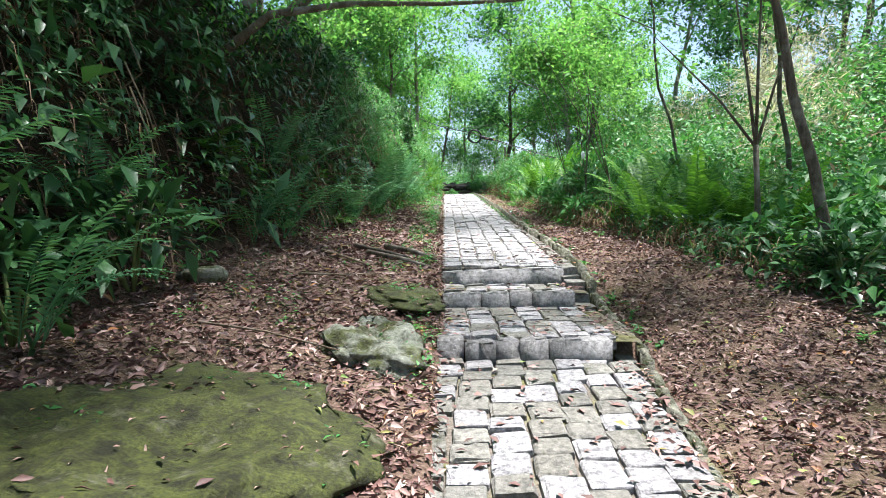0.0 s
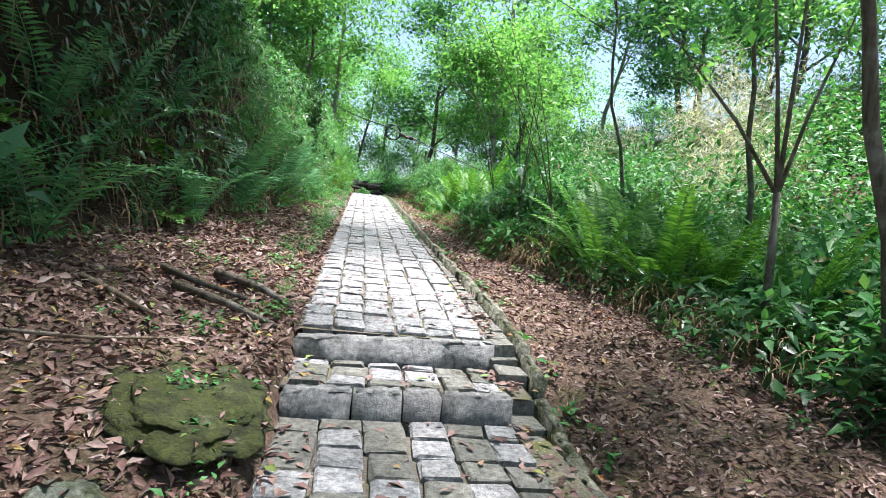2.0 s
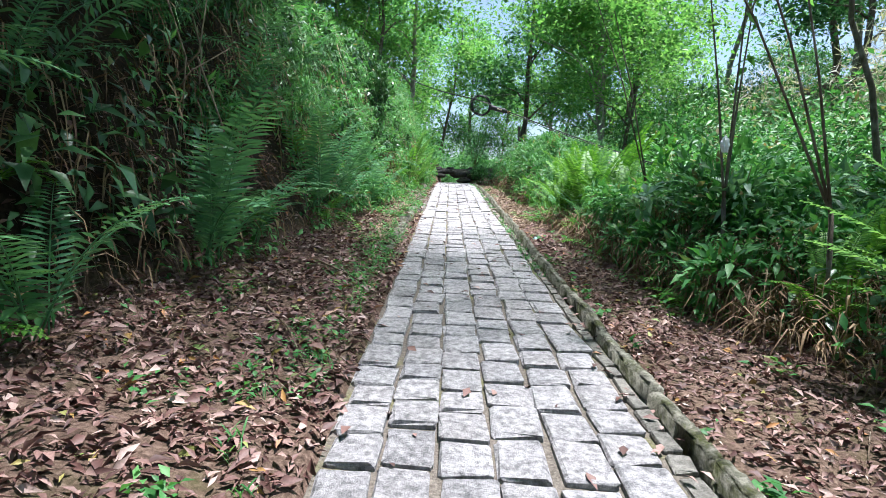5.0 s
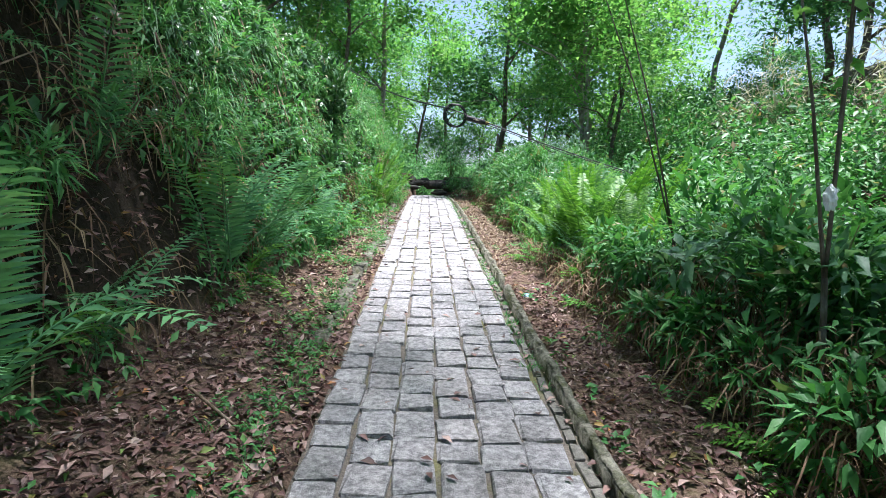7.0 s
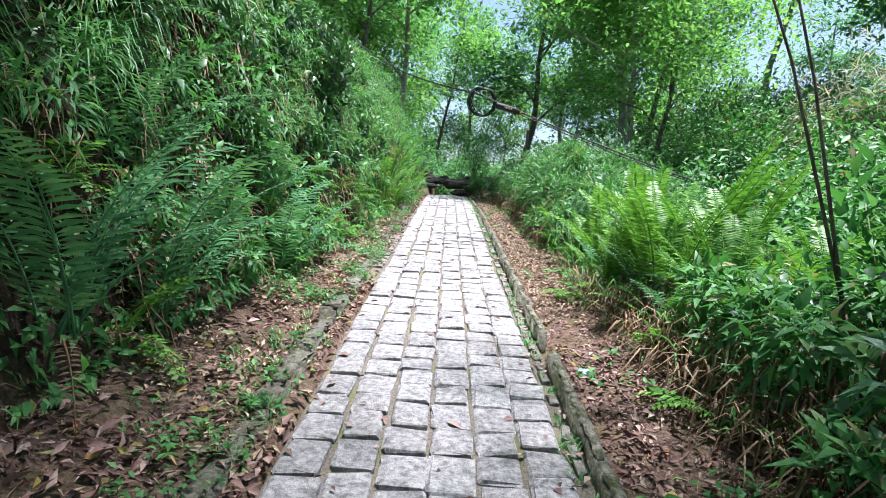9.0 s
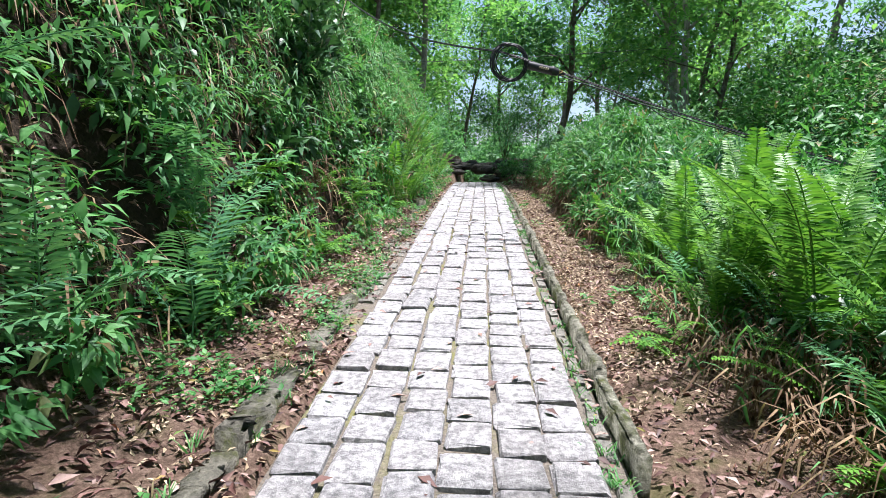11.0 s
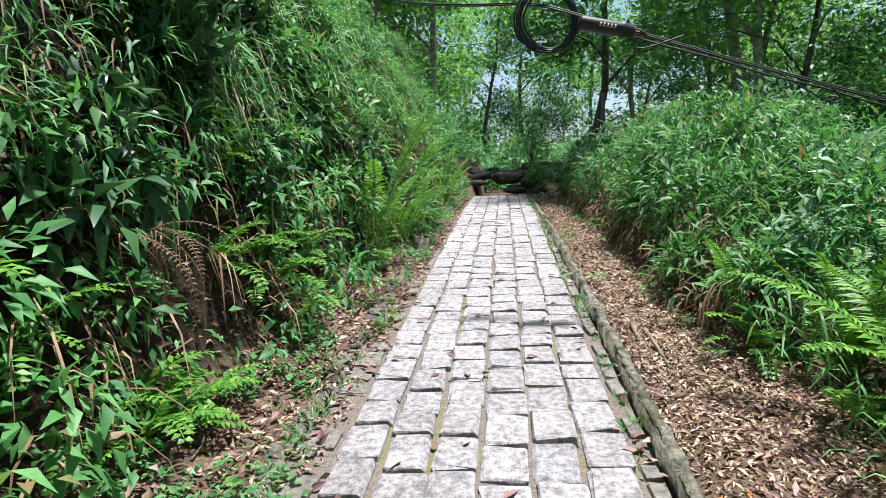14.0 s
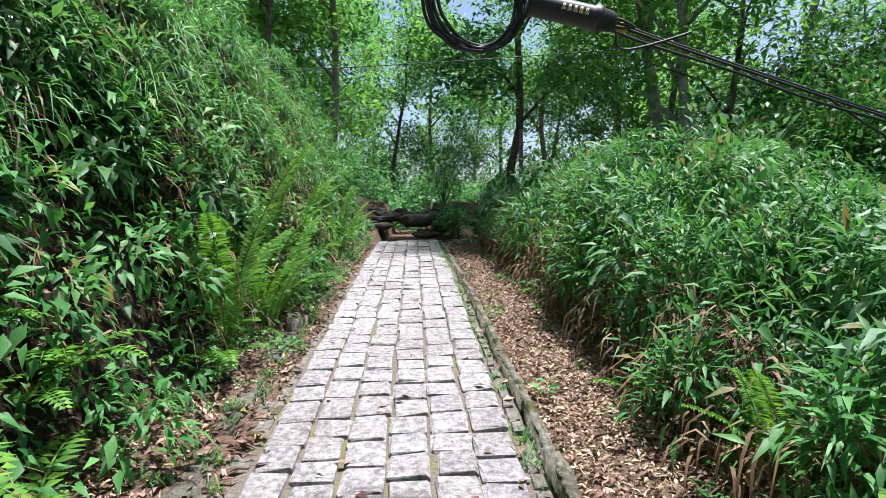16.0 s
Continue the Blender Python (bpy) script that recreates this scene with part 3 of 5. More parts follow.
def clump_centres(count, y0, y1, d0, d1):
    out = []
    for k in range(count):
        y, d = rs.uniform(y0, y1), rs.uniform(d0, d1)
        x = foot_left(y) - d
        out.append((x + rs.uniform(0.05, 0.3), y, ground_z(x, y) + rs.uniform(0.0, 0.15)))
    return out


def bank_clumps(count, per, y0, y1, d0, d1, lo, hi, thin):
    """Leaves gathered in rounded cushions that bulge out of the bank."""
    p, a = [], []
    for c in clump_centres(count, y0, y1, d0, d1):
        r = rs.uniform(0.14, 0.32)
        v = unit(rs.normal(0, 1, (per, 3)) + np.array([0.7, -0.2, 0.5]))
        p.append(np.array(c) + v * r * rs.uniform(0.55, 1.0, (per, 1)) * np.array([1.0, 1.25, 0.9]))
        a.append(v + rs.normal(0, 0.5, (per, 3)) + np.array([0, 0, -0.45]))
    p, a = np.concatenate(p), np.concatenate(a)
    n = len(p)
    L = rs.uniform(lo, hi, n)
    return leaves(p, a, np.stack([rs.normal(0.4, 0.3, n), rs.normal(0, 0.3, n), np.ones(n)], 1), L, L * thin, 0.15, 0.3)


def bank_tussocks(count, per, y0, y1, d0, d1):
    """Fountains of long blades that arch out and hang down."""
    p, a = [], []
    for c in clump_centres(count, y0, y1, d0, d1):
        p.append(np.array(c) + rs.normal(0, 0.05, (per, 3)))
        a.append(unit(rs.normal(0, 1, (per, 3)) * np.array([0.6, 0.8, 0.5]) + np.array([0.6, -0.1, 0.7])))
    p, a = np.concatenate(p), np.concatenate(a)
    n = len(p)
    return blades(p, a, rs.uniform(0.25, 0.6, n), rs.uniform(0.008, 0.016, n), 0.75)


def thicket_clumps(count, per, y0, y1, d0, d1, lo, hi, thin):
    """Rounded sprays of leaves that make up the outline of the thicket."""
    p, a = [], []
    for k in range(count):
        y, d = rs.uniform(y0, y1), rs.uniform(d0, d1)
        x = foot_right(y) + d
        r = rs.uniform(0.16, 0.36)
        c = np.array((x, y, ground_z(x, y) + thick_height(d, y) * rs.uniform(0.35, 1.0)))
        v = unit(rs.normal(0, 1, (per, 3)) + np.array([-0.4, -0.3, 0.7]))
        p.append(c + v * r * rs.uniform(0.5, 1.0, (per, 1)))
        a.append(v + rs.normal(0, 0.45, (per, 3)) + np.array([0, 0, -0.25]))
    p, a = np.concatenate(p), np.concatenate(a)
    n = len(p)
    L = rs.uniform(lo, hi, n)
    return leaves(p, a, np.stack([rs.normal(-0.2, 0.3, n), rs.normal(0, 0.3, n), np.ones(n)], 1), L, L * thin, 0.15, 0.3)


def thick_height(d, y):
    h = float(np.interp(y, [2, 5, 7, 9, 10, 11.5, 13, 14, 17, 19, 20.5, 22, 24, 27, 31], [0.45, 0.5, 0.5, 0.7, 0.95, 1.15, 1.0, 0.6, 0.65, 0.95, 1.35, 1.65, 1.6, 1.5, 1.0]))
    edge = float(np.interp(d, [-0.15, 0.1, 0.5, 1.2, 3.5], [0.15, 0.5, 0.85, 1.0, 0.9]))
    return h * edge * (1 + 0.35 * noise.noise(Vector((d * 1.5, y * 1.2, 11.0))))


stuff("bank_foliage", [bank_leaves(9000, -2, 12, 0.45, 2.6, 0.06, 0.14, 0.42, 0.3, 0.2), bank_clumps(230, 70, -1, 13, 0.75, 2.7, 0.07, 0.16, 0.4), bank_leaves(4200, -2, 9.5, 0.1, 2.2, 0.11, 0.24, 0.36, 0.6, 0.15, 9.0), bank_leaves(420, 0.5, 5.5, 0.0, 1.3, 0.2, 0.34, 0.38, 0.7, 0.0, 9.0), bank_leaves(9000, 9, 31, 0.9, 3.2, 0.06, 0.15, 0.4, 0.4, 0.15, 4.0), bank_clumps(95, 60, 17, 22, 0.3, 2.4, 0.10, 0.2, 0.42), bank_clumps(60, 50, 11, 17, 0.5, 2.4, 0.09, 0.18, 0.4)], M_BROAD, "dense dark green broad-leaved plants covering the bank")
stuff("bank_bamboo_grass", [bank_blades(4200, 12, 28, 0.6, 2.8, 0.2, 0.45, 0.013, 0.9, 0.3, 0.15), bank_tussocks(130, 70, 10, 28.5, 0.6, 2.7), bank_leaves(11000, 9.5, 28.5, 0.5, 2.8, 0.08, 0.18, 0.15, 0.45, 0.15, 5.0), bank_clumps(330, 80, 10, 28.5, 0.45, 2.7, 0.09, 0.19, 0.15), bank_blades(1600, 5, 11, 1.3, 2.7, 0.2, 0.45, 0.016, 0.9)], M_BAMBOO, "drooping green bamboo grass hanging over the bank", "bamboo grass")
stuff("bank_shrubs", [bank_leaves(9000, 12, 30, -0.1, 1.0, 0.05, 0.13, 0.4, 0.25, 0.0, 6.0), bank_clumps(210, 55, 13, 30, 0.0, 1.3, 0.06, 0.15, 0.38), bank_leaves(1600, 2, 12, -0.1, 0.5, 0.05, 0.12, 0.4, 0.3, 0.15, 6.0)], M_SHRUB, "mixed green herbs at the foot of the bank")
stuff("bank_dry_growth", [bank_blades(5500, 3, 28, 0.0, 1.1, 0.15, 0.45, 0.012, 1.2, 0.25, 0.05, 8.0)], M_DRY, "withered brown stalks hanging on the bank", "dry grass")


# ---- thicket on the other side ----
def thicket(n, y0, y1, d0, d1, lo, hi, thin, shell=0.55, gap=0.0, seed=12.0):
    p = []
    while len(p) < n:
        y, d = rs.uniform(y0, y1), rs.uniform(d0, d1)
        if noise.noise(Vector((y * 1.6, d * 1.6, seed))) < gap - 0.3 + rs.uniform(0, 0.2):
            continue
        x = foot_right(y) + d
        p.append((x, y, ground_z(x, y) + thick_height(d, y) * rs.uniform(0, 1) ** shell))
    a = np.stack([rs.normal(-0.25, 0.7, n), rs.normal(-0.1, 0.7, n), rs.normal(0.05, 0.5, n)], 1)
    u = np.stack([rs.normal(-0.2, 0.35, n), rs.normal(0, 0.35, n), np.ones(n)], 1)
    L = rs.uniform(lo, hi, n)
    return leaves(np.array(p), a, u, L, L * thin, 0.15, 0.25)


def thicket_blades(n, y0, y1, d0, d1, lo, hi, w, sag, top=0.8):
    p = []
    for k in range(n):
        y, d = rs.uniform(y0, y1), rs.uniform(d0, d1)
        x = foot_right(y) + d
        p.append((x, y, ground_z(x, y) + thick_height(d, y) * rs.uniform(0.1, top)))
    a = np.stack([rs.normal(-0.2, 0.5, n), rs.normal(-0.1, 0.5, n), rs.uniform(0.3, 1.2, n)], 1)
    return blades(np.array(p), a, rs.uniform(lo, hi, n), rs.uniform(0.7, 1.3, n) * w, sag)


stuff("thicket_foliage", [thicket(4200, 9.6, 14, 0.1, 3.0, 0.06, 0.15, 0.34, 0.25, 0.1), thicket(8500, 18.6, 30, -0.05, 3.2, 0.07, 0.17, 0.26, 0.3, 0.1), thicket(2500, 13.5, 19, 0.2, 3.2, 0.05, 0.12, 0.3), thicket(2500, 3, 10, 0.0, 4, 0.05, 0.14, 0.35), thicket_clumps(85, 95, 9.6, 14, 0.0, 3.0, 0.08, 0.19, 0.36), thicket_clumps(230, 85, 18.8, 30, 0.0, 3.2, 0.08, 0.18, 0.24)], M_SHRUB, "dense tangle of light green leafy shrubs beside the path")
stuff("thicket_pale_foliage", [thicket_clumps(75, 55, 19, 29.5, 0.2, 3.0, 0.11, 0.23, 0.28), thicket_clumps(22, 40, 10, 14, 0.2, 2.5, 0.12, 0.24, 0.4)], M_PALE, "large pale green leaves standing out of the thicket")
stuff("thicket_bamboo_grass", [thicket_blades(6500, 18.2, 30, 0.0, 3.0, 0.2, 0.45, 0.018, 0.5), thicket_blades(2200, 10, 19, -0.1, 2.5, 0.15, 0.4, 0.014, 0.5)], M_BAMBOO, "arching bamboo grass among the shrubs", "bamboo grass")
stuff("thicket_dry_growth", [thicket_blades(4200, 9, 16.5, -0.05, 0.9, 0.2, 0.5, 0.012, 1.3, 0.7), thicket_blades(2600, 19, 28, -0.12, 0.4, 0.15, 0.4, 0.02, 1.2, 0.75), thicket_blades(700, 5, 9, 0.0, 0.8, 0.15, 0.4, 0.012, 1.0, 0.8)], M_DRY, "withered brown grass and stalks under the shrubs", "dry grass")
# Second and third sets: dark leaves added under the ferns to deepen their shade.
stuff("shade_foliage", [thicket(5000, -1, 6.5, 0.0, 4, 0.07, 0.22, 0.4), thicket(3500, 12.5, 18.5, 0.3, 2.6, 0.07, 0.16, 0.4, 1.0), thicket(1800, 6.5, 10, 0.2, 2.6, 0.07, 0.16, 0.4, 1.0)], M_BROAD, "dark green plants under the trees, dark leaves added as shade under ferns")


# far slopes and the wood's undergrowth
def mound(n, cx, cy, rx, ry, h, lo, hi, thin, zoff=0.0):
    an, r = rs.uniform(0, 6.283, n), np.sqrt(rs.uniform(0, 1, n))
    x, y = cx + rx * r * np.cos(an), cy + ry * r * np.sin(an)
    z = np.array([ground_z(a, b) for a, b in zip(x, y)]) + h * np.sqrt(np.maximum(0.02, 1 - r * r)) * rs.uniform(0.35, 1.05, n) * (0.55 + 0.75 * np.abs(np.sin(x * 1.7 + y * 1.1) * np.cos(y * 1.9 - x * 0.8))) + zoff
    a = np.stack([rs.normal(-0.2, 0.7, n), rs.normal(-0.4, 0.6, n), rs.normal(-0.1, 0.5, n)], 1)
    u = np.stack([rs.normal(0, 0.4, n), rs.normal(-0.3, 0.4, n), np.ones(n)], 1)
    L = rs.uniform(lo, hi, n)
    return flat_leaves(np.stack([x, y, z], 1), a, u, L * 1.25, L * thin * 1.25)


slope = []
for k in range(38):
    slope.append(mound(2800, rs.uniform(6.5, 22) if k < 24 else rs.uniform(5.5, 12), rs.uniform(12, 36), rs.uniform(1.6, 3.2), rs.uniform(1.6, 3.2), rs.uniform(1.2, 3.0), 0.09, 0.19, 0.4))
stuff("hillside_scrub", slope, M_SHRUB, "sunlit green scrub on the far hillside", "scrub")
stuff("hillside_vines", [mound(2600, x, y, w, w * 0.9, h, 0.14, 0.4, 0.09) for x, y, w, h in ((10.5, 18.0, 2.2, 3.4), (12.5, 22.0, 2.6, 4.4), (9.5, 24.5, 1.7, 3.0), (8.6, 14.5, 1.6, 2.2), (14.0, 18.5, 2.2, 3.8), (11.0, 20.0, 1.3, 4.6))], M_VINE, "pale tangled vines on the sunlit hillside", "vines")
wood = []
for k in range(26):
    wood.append(mound(2200, rs.uniform(-11, 13), rs.uniform(33, 46), rs.uniform(1.2, 2.6), 1.6, rs.uniform(0.8, 2.2), 0.1, 0.22, 0.4))
for k in range(16):
    wood.append(mound(2200, rs.uniform(-13, 15), rs.uniform(46, 62), rs.uniform(2.0, 3.4), 2.2, rs.uniform(2.0, 5.0), 0.2, 0.42, 0.45))
stuff("wood_undergrowth", wood, M_FOREST, "dark green undergrowth between the trunks of the wood", "undergrowth")
stuff("thicket_ground_cover", [mound(3500, 5.0, y, 2.2, 3.0, 0.9, 0.06, 0.16, 0.4) for y in (10, 15, 20, 25)] + [mound(4500, x, y, 2.2, 2.4, 1.3, 0.07, 0.2, 0.4) for x, y in ((5.0, 5.5), (6.8, 8.5), (7.0, 12.5), (7.4, 5.0), (9.4, 9.5), (6.2, 2.5))], M_SHRUB, "low green growth behind the shrubs")


# ---- shrubs that stand out ----
def shrub(x, y, w, h, n, lo, hi, thin, material, label, stems=7):
    root = new("shrub")
    root.matrix_world = pose(x, y, ground_z(x, y))
    bits = []
    tips = []
    for k in range(stems):
        an, r = rs.uniform(0, 6.283), w * rs.uniform(0.2, 0.8)
        end = Vector((math.cos(an) * r, math.sin(an) * r, h * rs.uniform(0.6, 0.95)))
        pts = [Vector((0, 0, -0.05)), end * 0.4 + Vector((0, 0, h * 0.15)), end]
        me = tube(pts, [0.018, 0.012, 0.004], 5)
        part("stem", mesh_from("stem", *me, M_STALK), None, root)
        tips.append(end)
    c = np.array([tips[rs.randint(stems)] for k in range(n)]) * rs.uniform(0.55, 1.0, (n, 1)) + rs.normal(0, 1, (n, 3)) * np.array([w * 0.24, w * 0.24, h * 0.12])
    c[:, 2] = np.maximum(c[:, 2], 0.05)
    a = unit(c - np.array([0, 0, h * 0.3])) + rs.normal(0, 0.45, (n, 3)) + np.array([0, 0, -0.2])
    u = np.stack([rs.normal(0, 0.35, n), rs.normal(0, 0.35, n), np.ones(n)], 1)
    L = rs.uniform(lo, hi, n)
    part("foliage", mesh_from("foliage", *leaves(c, a, u, L, L * thin, 0.15, 0.3), material), None, root)
    return tagged(root, label, "shrub")


shrub(3.75, 23.4, 1.0, 2.1, 1500, 0.09, 0.17, 0.4, M_PALE, "tall shrub with drooping pale glossy leaves")
shrub(2.5, 24.6, 0.9, 1.7, 1300, 0.08, 0.15, 0.28, M_PALE, "bushy shrub with pale narrow leaves")
shrub(2.2, 22.4, 0.8, 1.5, 1300, 0.08, 0.16, 0.26, M_SHRUB, "leafy bamboo-like shrub at the path's edge")
shrub(2.6, 20.4, 0.8, 1.35, 1200, 0.08, 0.16, 0.28, M_SHRUB, "leafy shrub leaning over the trodden earth")
shrub(2.3, 26.6, 0.9, 1.4, 1200, 0.08, 0.15, 0.3, M_PALE, "pale green shrub near the end of the path")
shrub(1.9, 29.2, 0.8, 1.1, 900, 0.08, 0.16, 0.3, M_FOREST, "dark shrub at the end of the path")
shrub(7.6, 26.5, 1.7, 3.0, 2600, 0.10, 0.2, 0.45, M_SHRUB, "rounded mound of climbing vines on a bush")
shrub(2.5, 11.2, 0.6, 1.45, 600, 0.10, 0.2, 0.36, M_SHRUB, "leafy shrub with large green leaves")
shrub(2.9, 13.4, 0.5, 2.0, 260, 0.12, 0.22, 0.4, M_SHRUB, "tall thin shrub with large green leaves", 4)
shrub(-1.9, 18.6, 0.5, 1.5, 420, 0.10, 0.2, 0.42, M_BROAD, "dark-leaved shrub growing out of the bank", 5)
shrub(-2.0, 19.6, 0.5, 1.7, 420, 0.10, 0.2, 0.42, M_BROAD, "dark-leaved shrub growing out of the bank", 5)
shrub(0.9, 32.4, 1.3, 1.6, 1800, 0.10, 0.25, 0.15, M_FOREST, "dark feathery bush beyond the end of the path")
shrub(-3.0, 3.4, 0.6, 0.8, 130, 0.16, 0.30, 0.4, M_BROAD, "low plant with large dark leaves on the bank", 5)
shrub(-3.1, 2.3, 0.6, 0.9, 150, 0.16, 0.30, 0.4, M_BROAD, "low plant with large dark leaves on the bank", 5)
shrub(3.0, 4.3, 0.5, 0.7, 160, 0.14, 0.28, 0.3, M_BROAD, "dark plant with strap-like leaves under the tree", 5)


# ---- trees ----
def tree(seed, height, radius, lean, crown_from, crown_r, clumps, per, leaf, material, bark, label, limbs=6, flat=0.6):
    r = np.random.RandomState(seed)
    root = new("tree")
    pts, p = [], Vector((0, 0, -0.2))
    n = 9
    d = Vector((lean[0], lean[1], 1.0))
    for i in range(n + 1):
        pts.append(p.copy())
        p = p + (d + Vector((r.normal(0, 0.09), r.normal(0, 0.09), 0))).normalized() * height / n
    part("trunk", mesh_from("trunk", *tube(pts, [radius * (1.25 if i == 0 else 1.0) * (1 - 0.8 * i / n) for i in range(n + 1)], 8), bark), None, root)
    ends = [pts[-1], pts[-2]]
    for k in range(limbs):
        s = crown_from + (0.95 - crown_from) * (k + r.uniform(0, 0.8)) / limbs
        i = min(int(s * n), n - 1)
        q = pts[i].lerp(pts[i + 1], s * n - i)
        an = r.uniform(0, 6.283)
        reach = crown_r * r.uniform(0.6, 1.1) * (1.15 - 0.4 * s)
        e = q + Vector((math.cos(an) * reach, math.sin(an) * reach, reach * r.uniform(0.25, 0.8)))
        m1 = q.lerp(e, 0.4) + Vector((r.normal(0, 0.12), r.normal(0, 0.12), reach * 0.12))
        m2 = q.lerp(e, 0.72) + Vector((r.normal(0, 0.12), r.normal(0, 0.12), reach * 0.06))
        lr = radius * 0.42 * (1.1 - 0.6 * s)
        part("limb", mesh_from("limb", *tube([q, m1, m2, e], [lr, lr * 0.7, lr * 0.45, lr * 0.15], 6), bark), None, root)
        ends += [e, m2, m2.lerp(e, 0.5)]
    cs, out = [], []
    for k in range(clumps):
        e = ends[r.randint(len(ends))]
        c = np.array(e) + r.normal(0, 1, 3) * np.array([crown_r * 0.28, crown_r * 0.28, crown_r * 0.18])
        m = int(per * r.uniform(0.5, 1.4))
        size = crown_r * r.uniform(0.12, 0.26)
        cs.append(c + r.normal(0, 1, (m, 3)) * np.array([size, size, size * flat]))
    c = np.concatenate(cs)
    m = len(c)
    a = np.stack([r.normal(0, 0.8, m), r.normal(0, 0.8, m), r.normal(-0.25, 0.45, m)], 1)
    u = np.stack([r.normal(0, 0.4, m), r.normal(0, 0.4, m), np.ones(m)], 1)
    L = r.uniform(0.6, 1.4, m) * leaf
    part("crown", mesh_from("crown", *flat_leaves(c, a, u, L, L * r.uniform(0.38, 0.6, m)), material), None, root)
    return tagged(root, label, "tree")


FOREST = "tall slender forest tree with a dark green crown"
protos = [tree(11, 11.0, 0.14, (0.04, 0.0), 0.2, 2.6, 62, 120, 0.22, M_FOREST, M_BARK, FOREST, 8), tree(12, 12.5, 0.17, (-0.05, 0.02), 0.3, 3.0, 66, 120, 0.23, M_CROWN, M_BARK_PALE, "tall forest tree with a pale trunk and green crown", 8),
          tree(13, 9.0, 0.10, (0.08, -0.03), 0.16, 2.2, 56, 120, 0.19, M_CROWN, M_BARK, "young forest tree with a light green crown", 7), tree(14, 10.0, 0.12, (-0.08, 0.05), 0.34, 2.5, 52, 120, 0.2, M_FOREST, M_BARK_PALE, "slender pale-barked tree in the wood", 6)]
spots = [(17.0, 24.5), (20.5, 21.0), (19.0, 28.5), (23.0, 25.5), (16.0, 31.5), (22.0, 33.0), (18.5, 17.0), (25.0, 19.0), (14.2, 27.5), (-2.45, 36.0), (-4.2, 33.6), (-6.2, 36.5), (3.0, 34.2), (6.3, 31.0), (8.6, 36.2), (-8.4, 39.5), (-5.4, 43.5), (6.6, 45.0), (-10.6, 34.4), (14.5, 38.0),
         (-7.6, 31.0), (-6.3, 27.0), (-8.2, 22.5), (-12.0, 42.0), (9.6, 42.5), (18.0, 33.0), (-0.9, 46.5), (-14.0, 37.0), (-9.5, 16.0), (-11.5, 26.0), (13.0, 44.0), (19.5, 41.0), (1.0, 52.0), (-4.5, 51.0), (4.0, 54.0), (8.0, 51.5), (-7.0, 47.0), (11.0, 49.0), (-10.5, 46.0), (15.0, 50.0), (6.0, 60.0), (-3.0, 60.0), (0.5, 63.0), (13.0, 60.0), (-10.0, 58.0), (20.0, 55.0)]
for k, (x, y) in enumerate(spots):
    src = protos[k % 4]
    m = pose(x, y, ground_z(x, min(y, 60)), 0, 0, rs.uniform(0, 360)) @ Matrix.Scale(rs.uniform(0.85, 1.2), 4)
    if k < 4:
        src.matrix_world = m
        tagged(src, group="trees of the wood")
    else:
        copy_thing(src, m)
# trees that close the place behind the start
for x, y in ((-6.0, -6.0), (5.5, -7.0), (0.5, -11.0), (-10.0, -2.0), (10.0, -4.0)):
    copy_thing(protos[1], pose(x, y, ground_z(x, y), 0, 0, rs.uniform(0, 360)))


def placed(ob, x, y, turn=0.0):
    ob.matrix_world = pose(x, y, ground_z(x, y), 0, 0, turn)
    return ob


# the old double tree up the slope, and the shade trees over the start
placed(tree(21, 8.5, 0.14, (-0.06, 0.02), 0.3, 3.2, 66, 130, 0.17, M_CROWN, M_BARK_PALE, "old double-trunked tree with grey bark", 9), 5.5, 28.4)
placed(tree(22, 7.5, 0.10, (0.10, 0.05), 0.35, 2.8, 50, 130, 0.17, M_CROWN, M_BARK, "dark-barked tree leaning beside the old tree", 7), 6.3, 28.9)
placed(tree(23, 7.5, 0.16, (0.26, 0.02), 0.4, 3.4, 95, 170, 0.13, M_FOREST, M_BARK, "dark tree leaning out from the top of the bank", 9), -4.0, 5.0)
placed(tree(24, 7.5, 0.15, (0.26, -0.03), 0.45, 3.4, 95, 170, 0.13, M_FOREST, M_BARK, "dark tree leaning out from the top of the bank", 9), -4.3, 9.6)
placed(tree(25, 7.0, 0.12, (0.05, 0.1), 0.5, 2.6, 46, 100, 0.12, M_FOREST, M_BARK, "shade tree on the bank above the path", 7), -5.4, 0.5)
placed(tree(26, 6.0, 0.10, (0.1, 0.0), 0.45, 2.2, 44, 90, 0.13, M_CROWN, M_BARK, "light green tree on the crest of the bank", 7), -5.6, 18.5)
placed(tree(27, 6.5, 0.10, (0.06, 0.0), 0.4, 2.2, 40, 90, 0.13, M_CROWN, M_BARK, "light green tree on the crest of the bank", 7), -5.2, 13.5)
placed(tree(28, 6.5, 0.065, (-0.2, 0.02), 0.55, 1.8, 26, 60, 0.12, M_FOREST, M_BARK, "slim dark tree leaning towards the path", 6), 3.3, 4.75)
# Stands out of view; added to shade the start of the path.
placed(tree(29, 7.5, 0.10, (-0.06, 0.05), 0.5, 3.0, 34, 120, 0.14, M_CROWN, M_BARK, "unseen tree added to shade the start of the path", 7), 5.4, 3.2)
# Slender tree added for the shade its crown throws on the thicket.
placed(tree(30, 7.2, 0.045, (-0.14, 0.0), 0.62, 2.3, 46, 100, 0.12, M_CROWN, M_BARK, "tree with thin hanging branches, added to shade the thicket", 7), 4.9, 12.0)


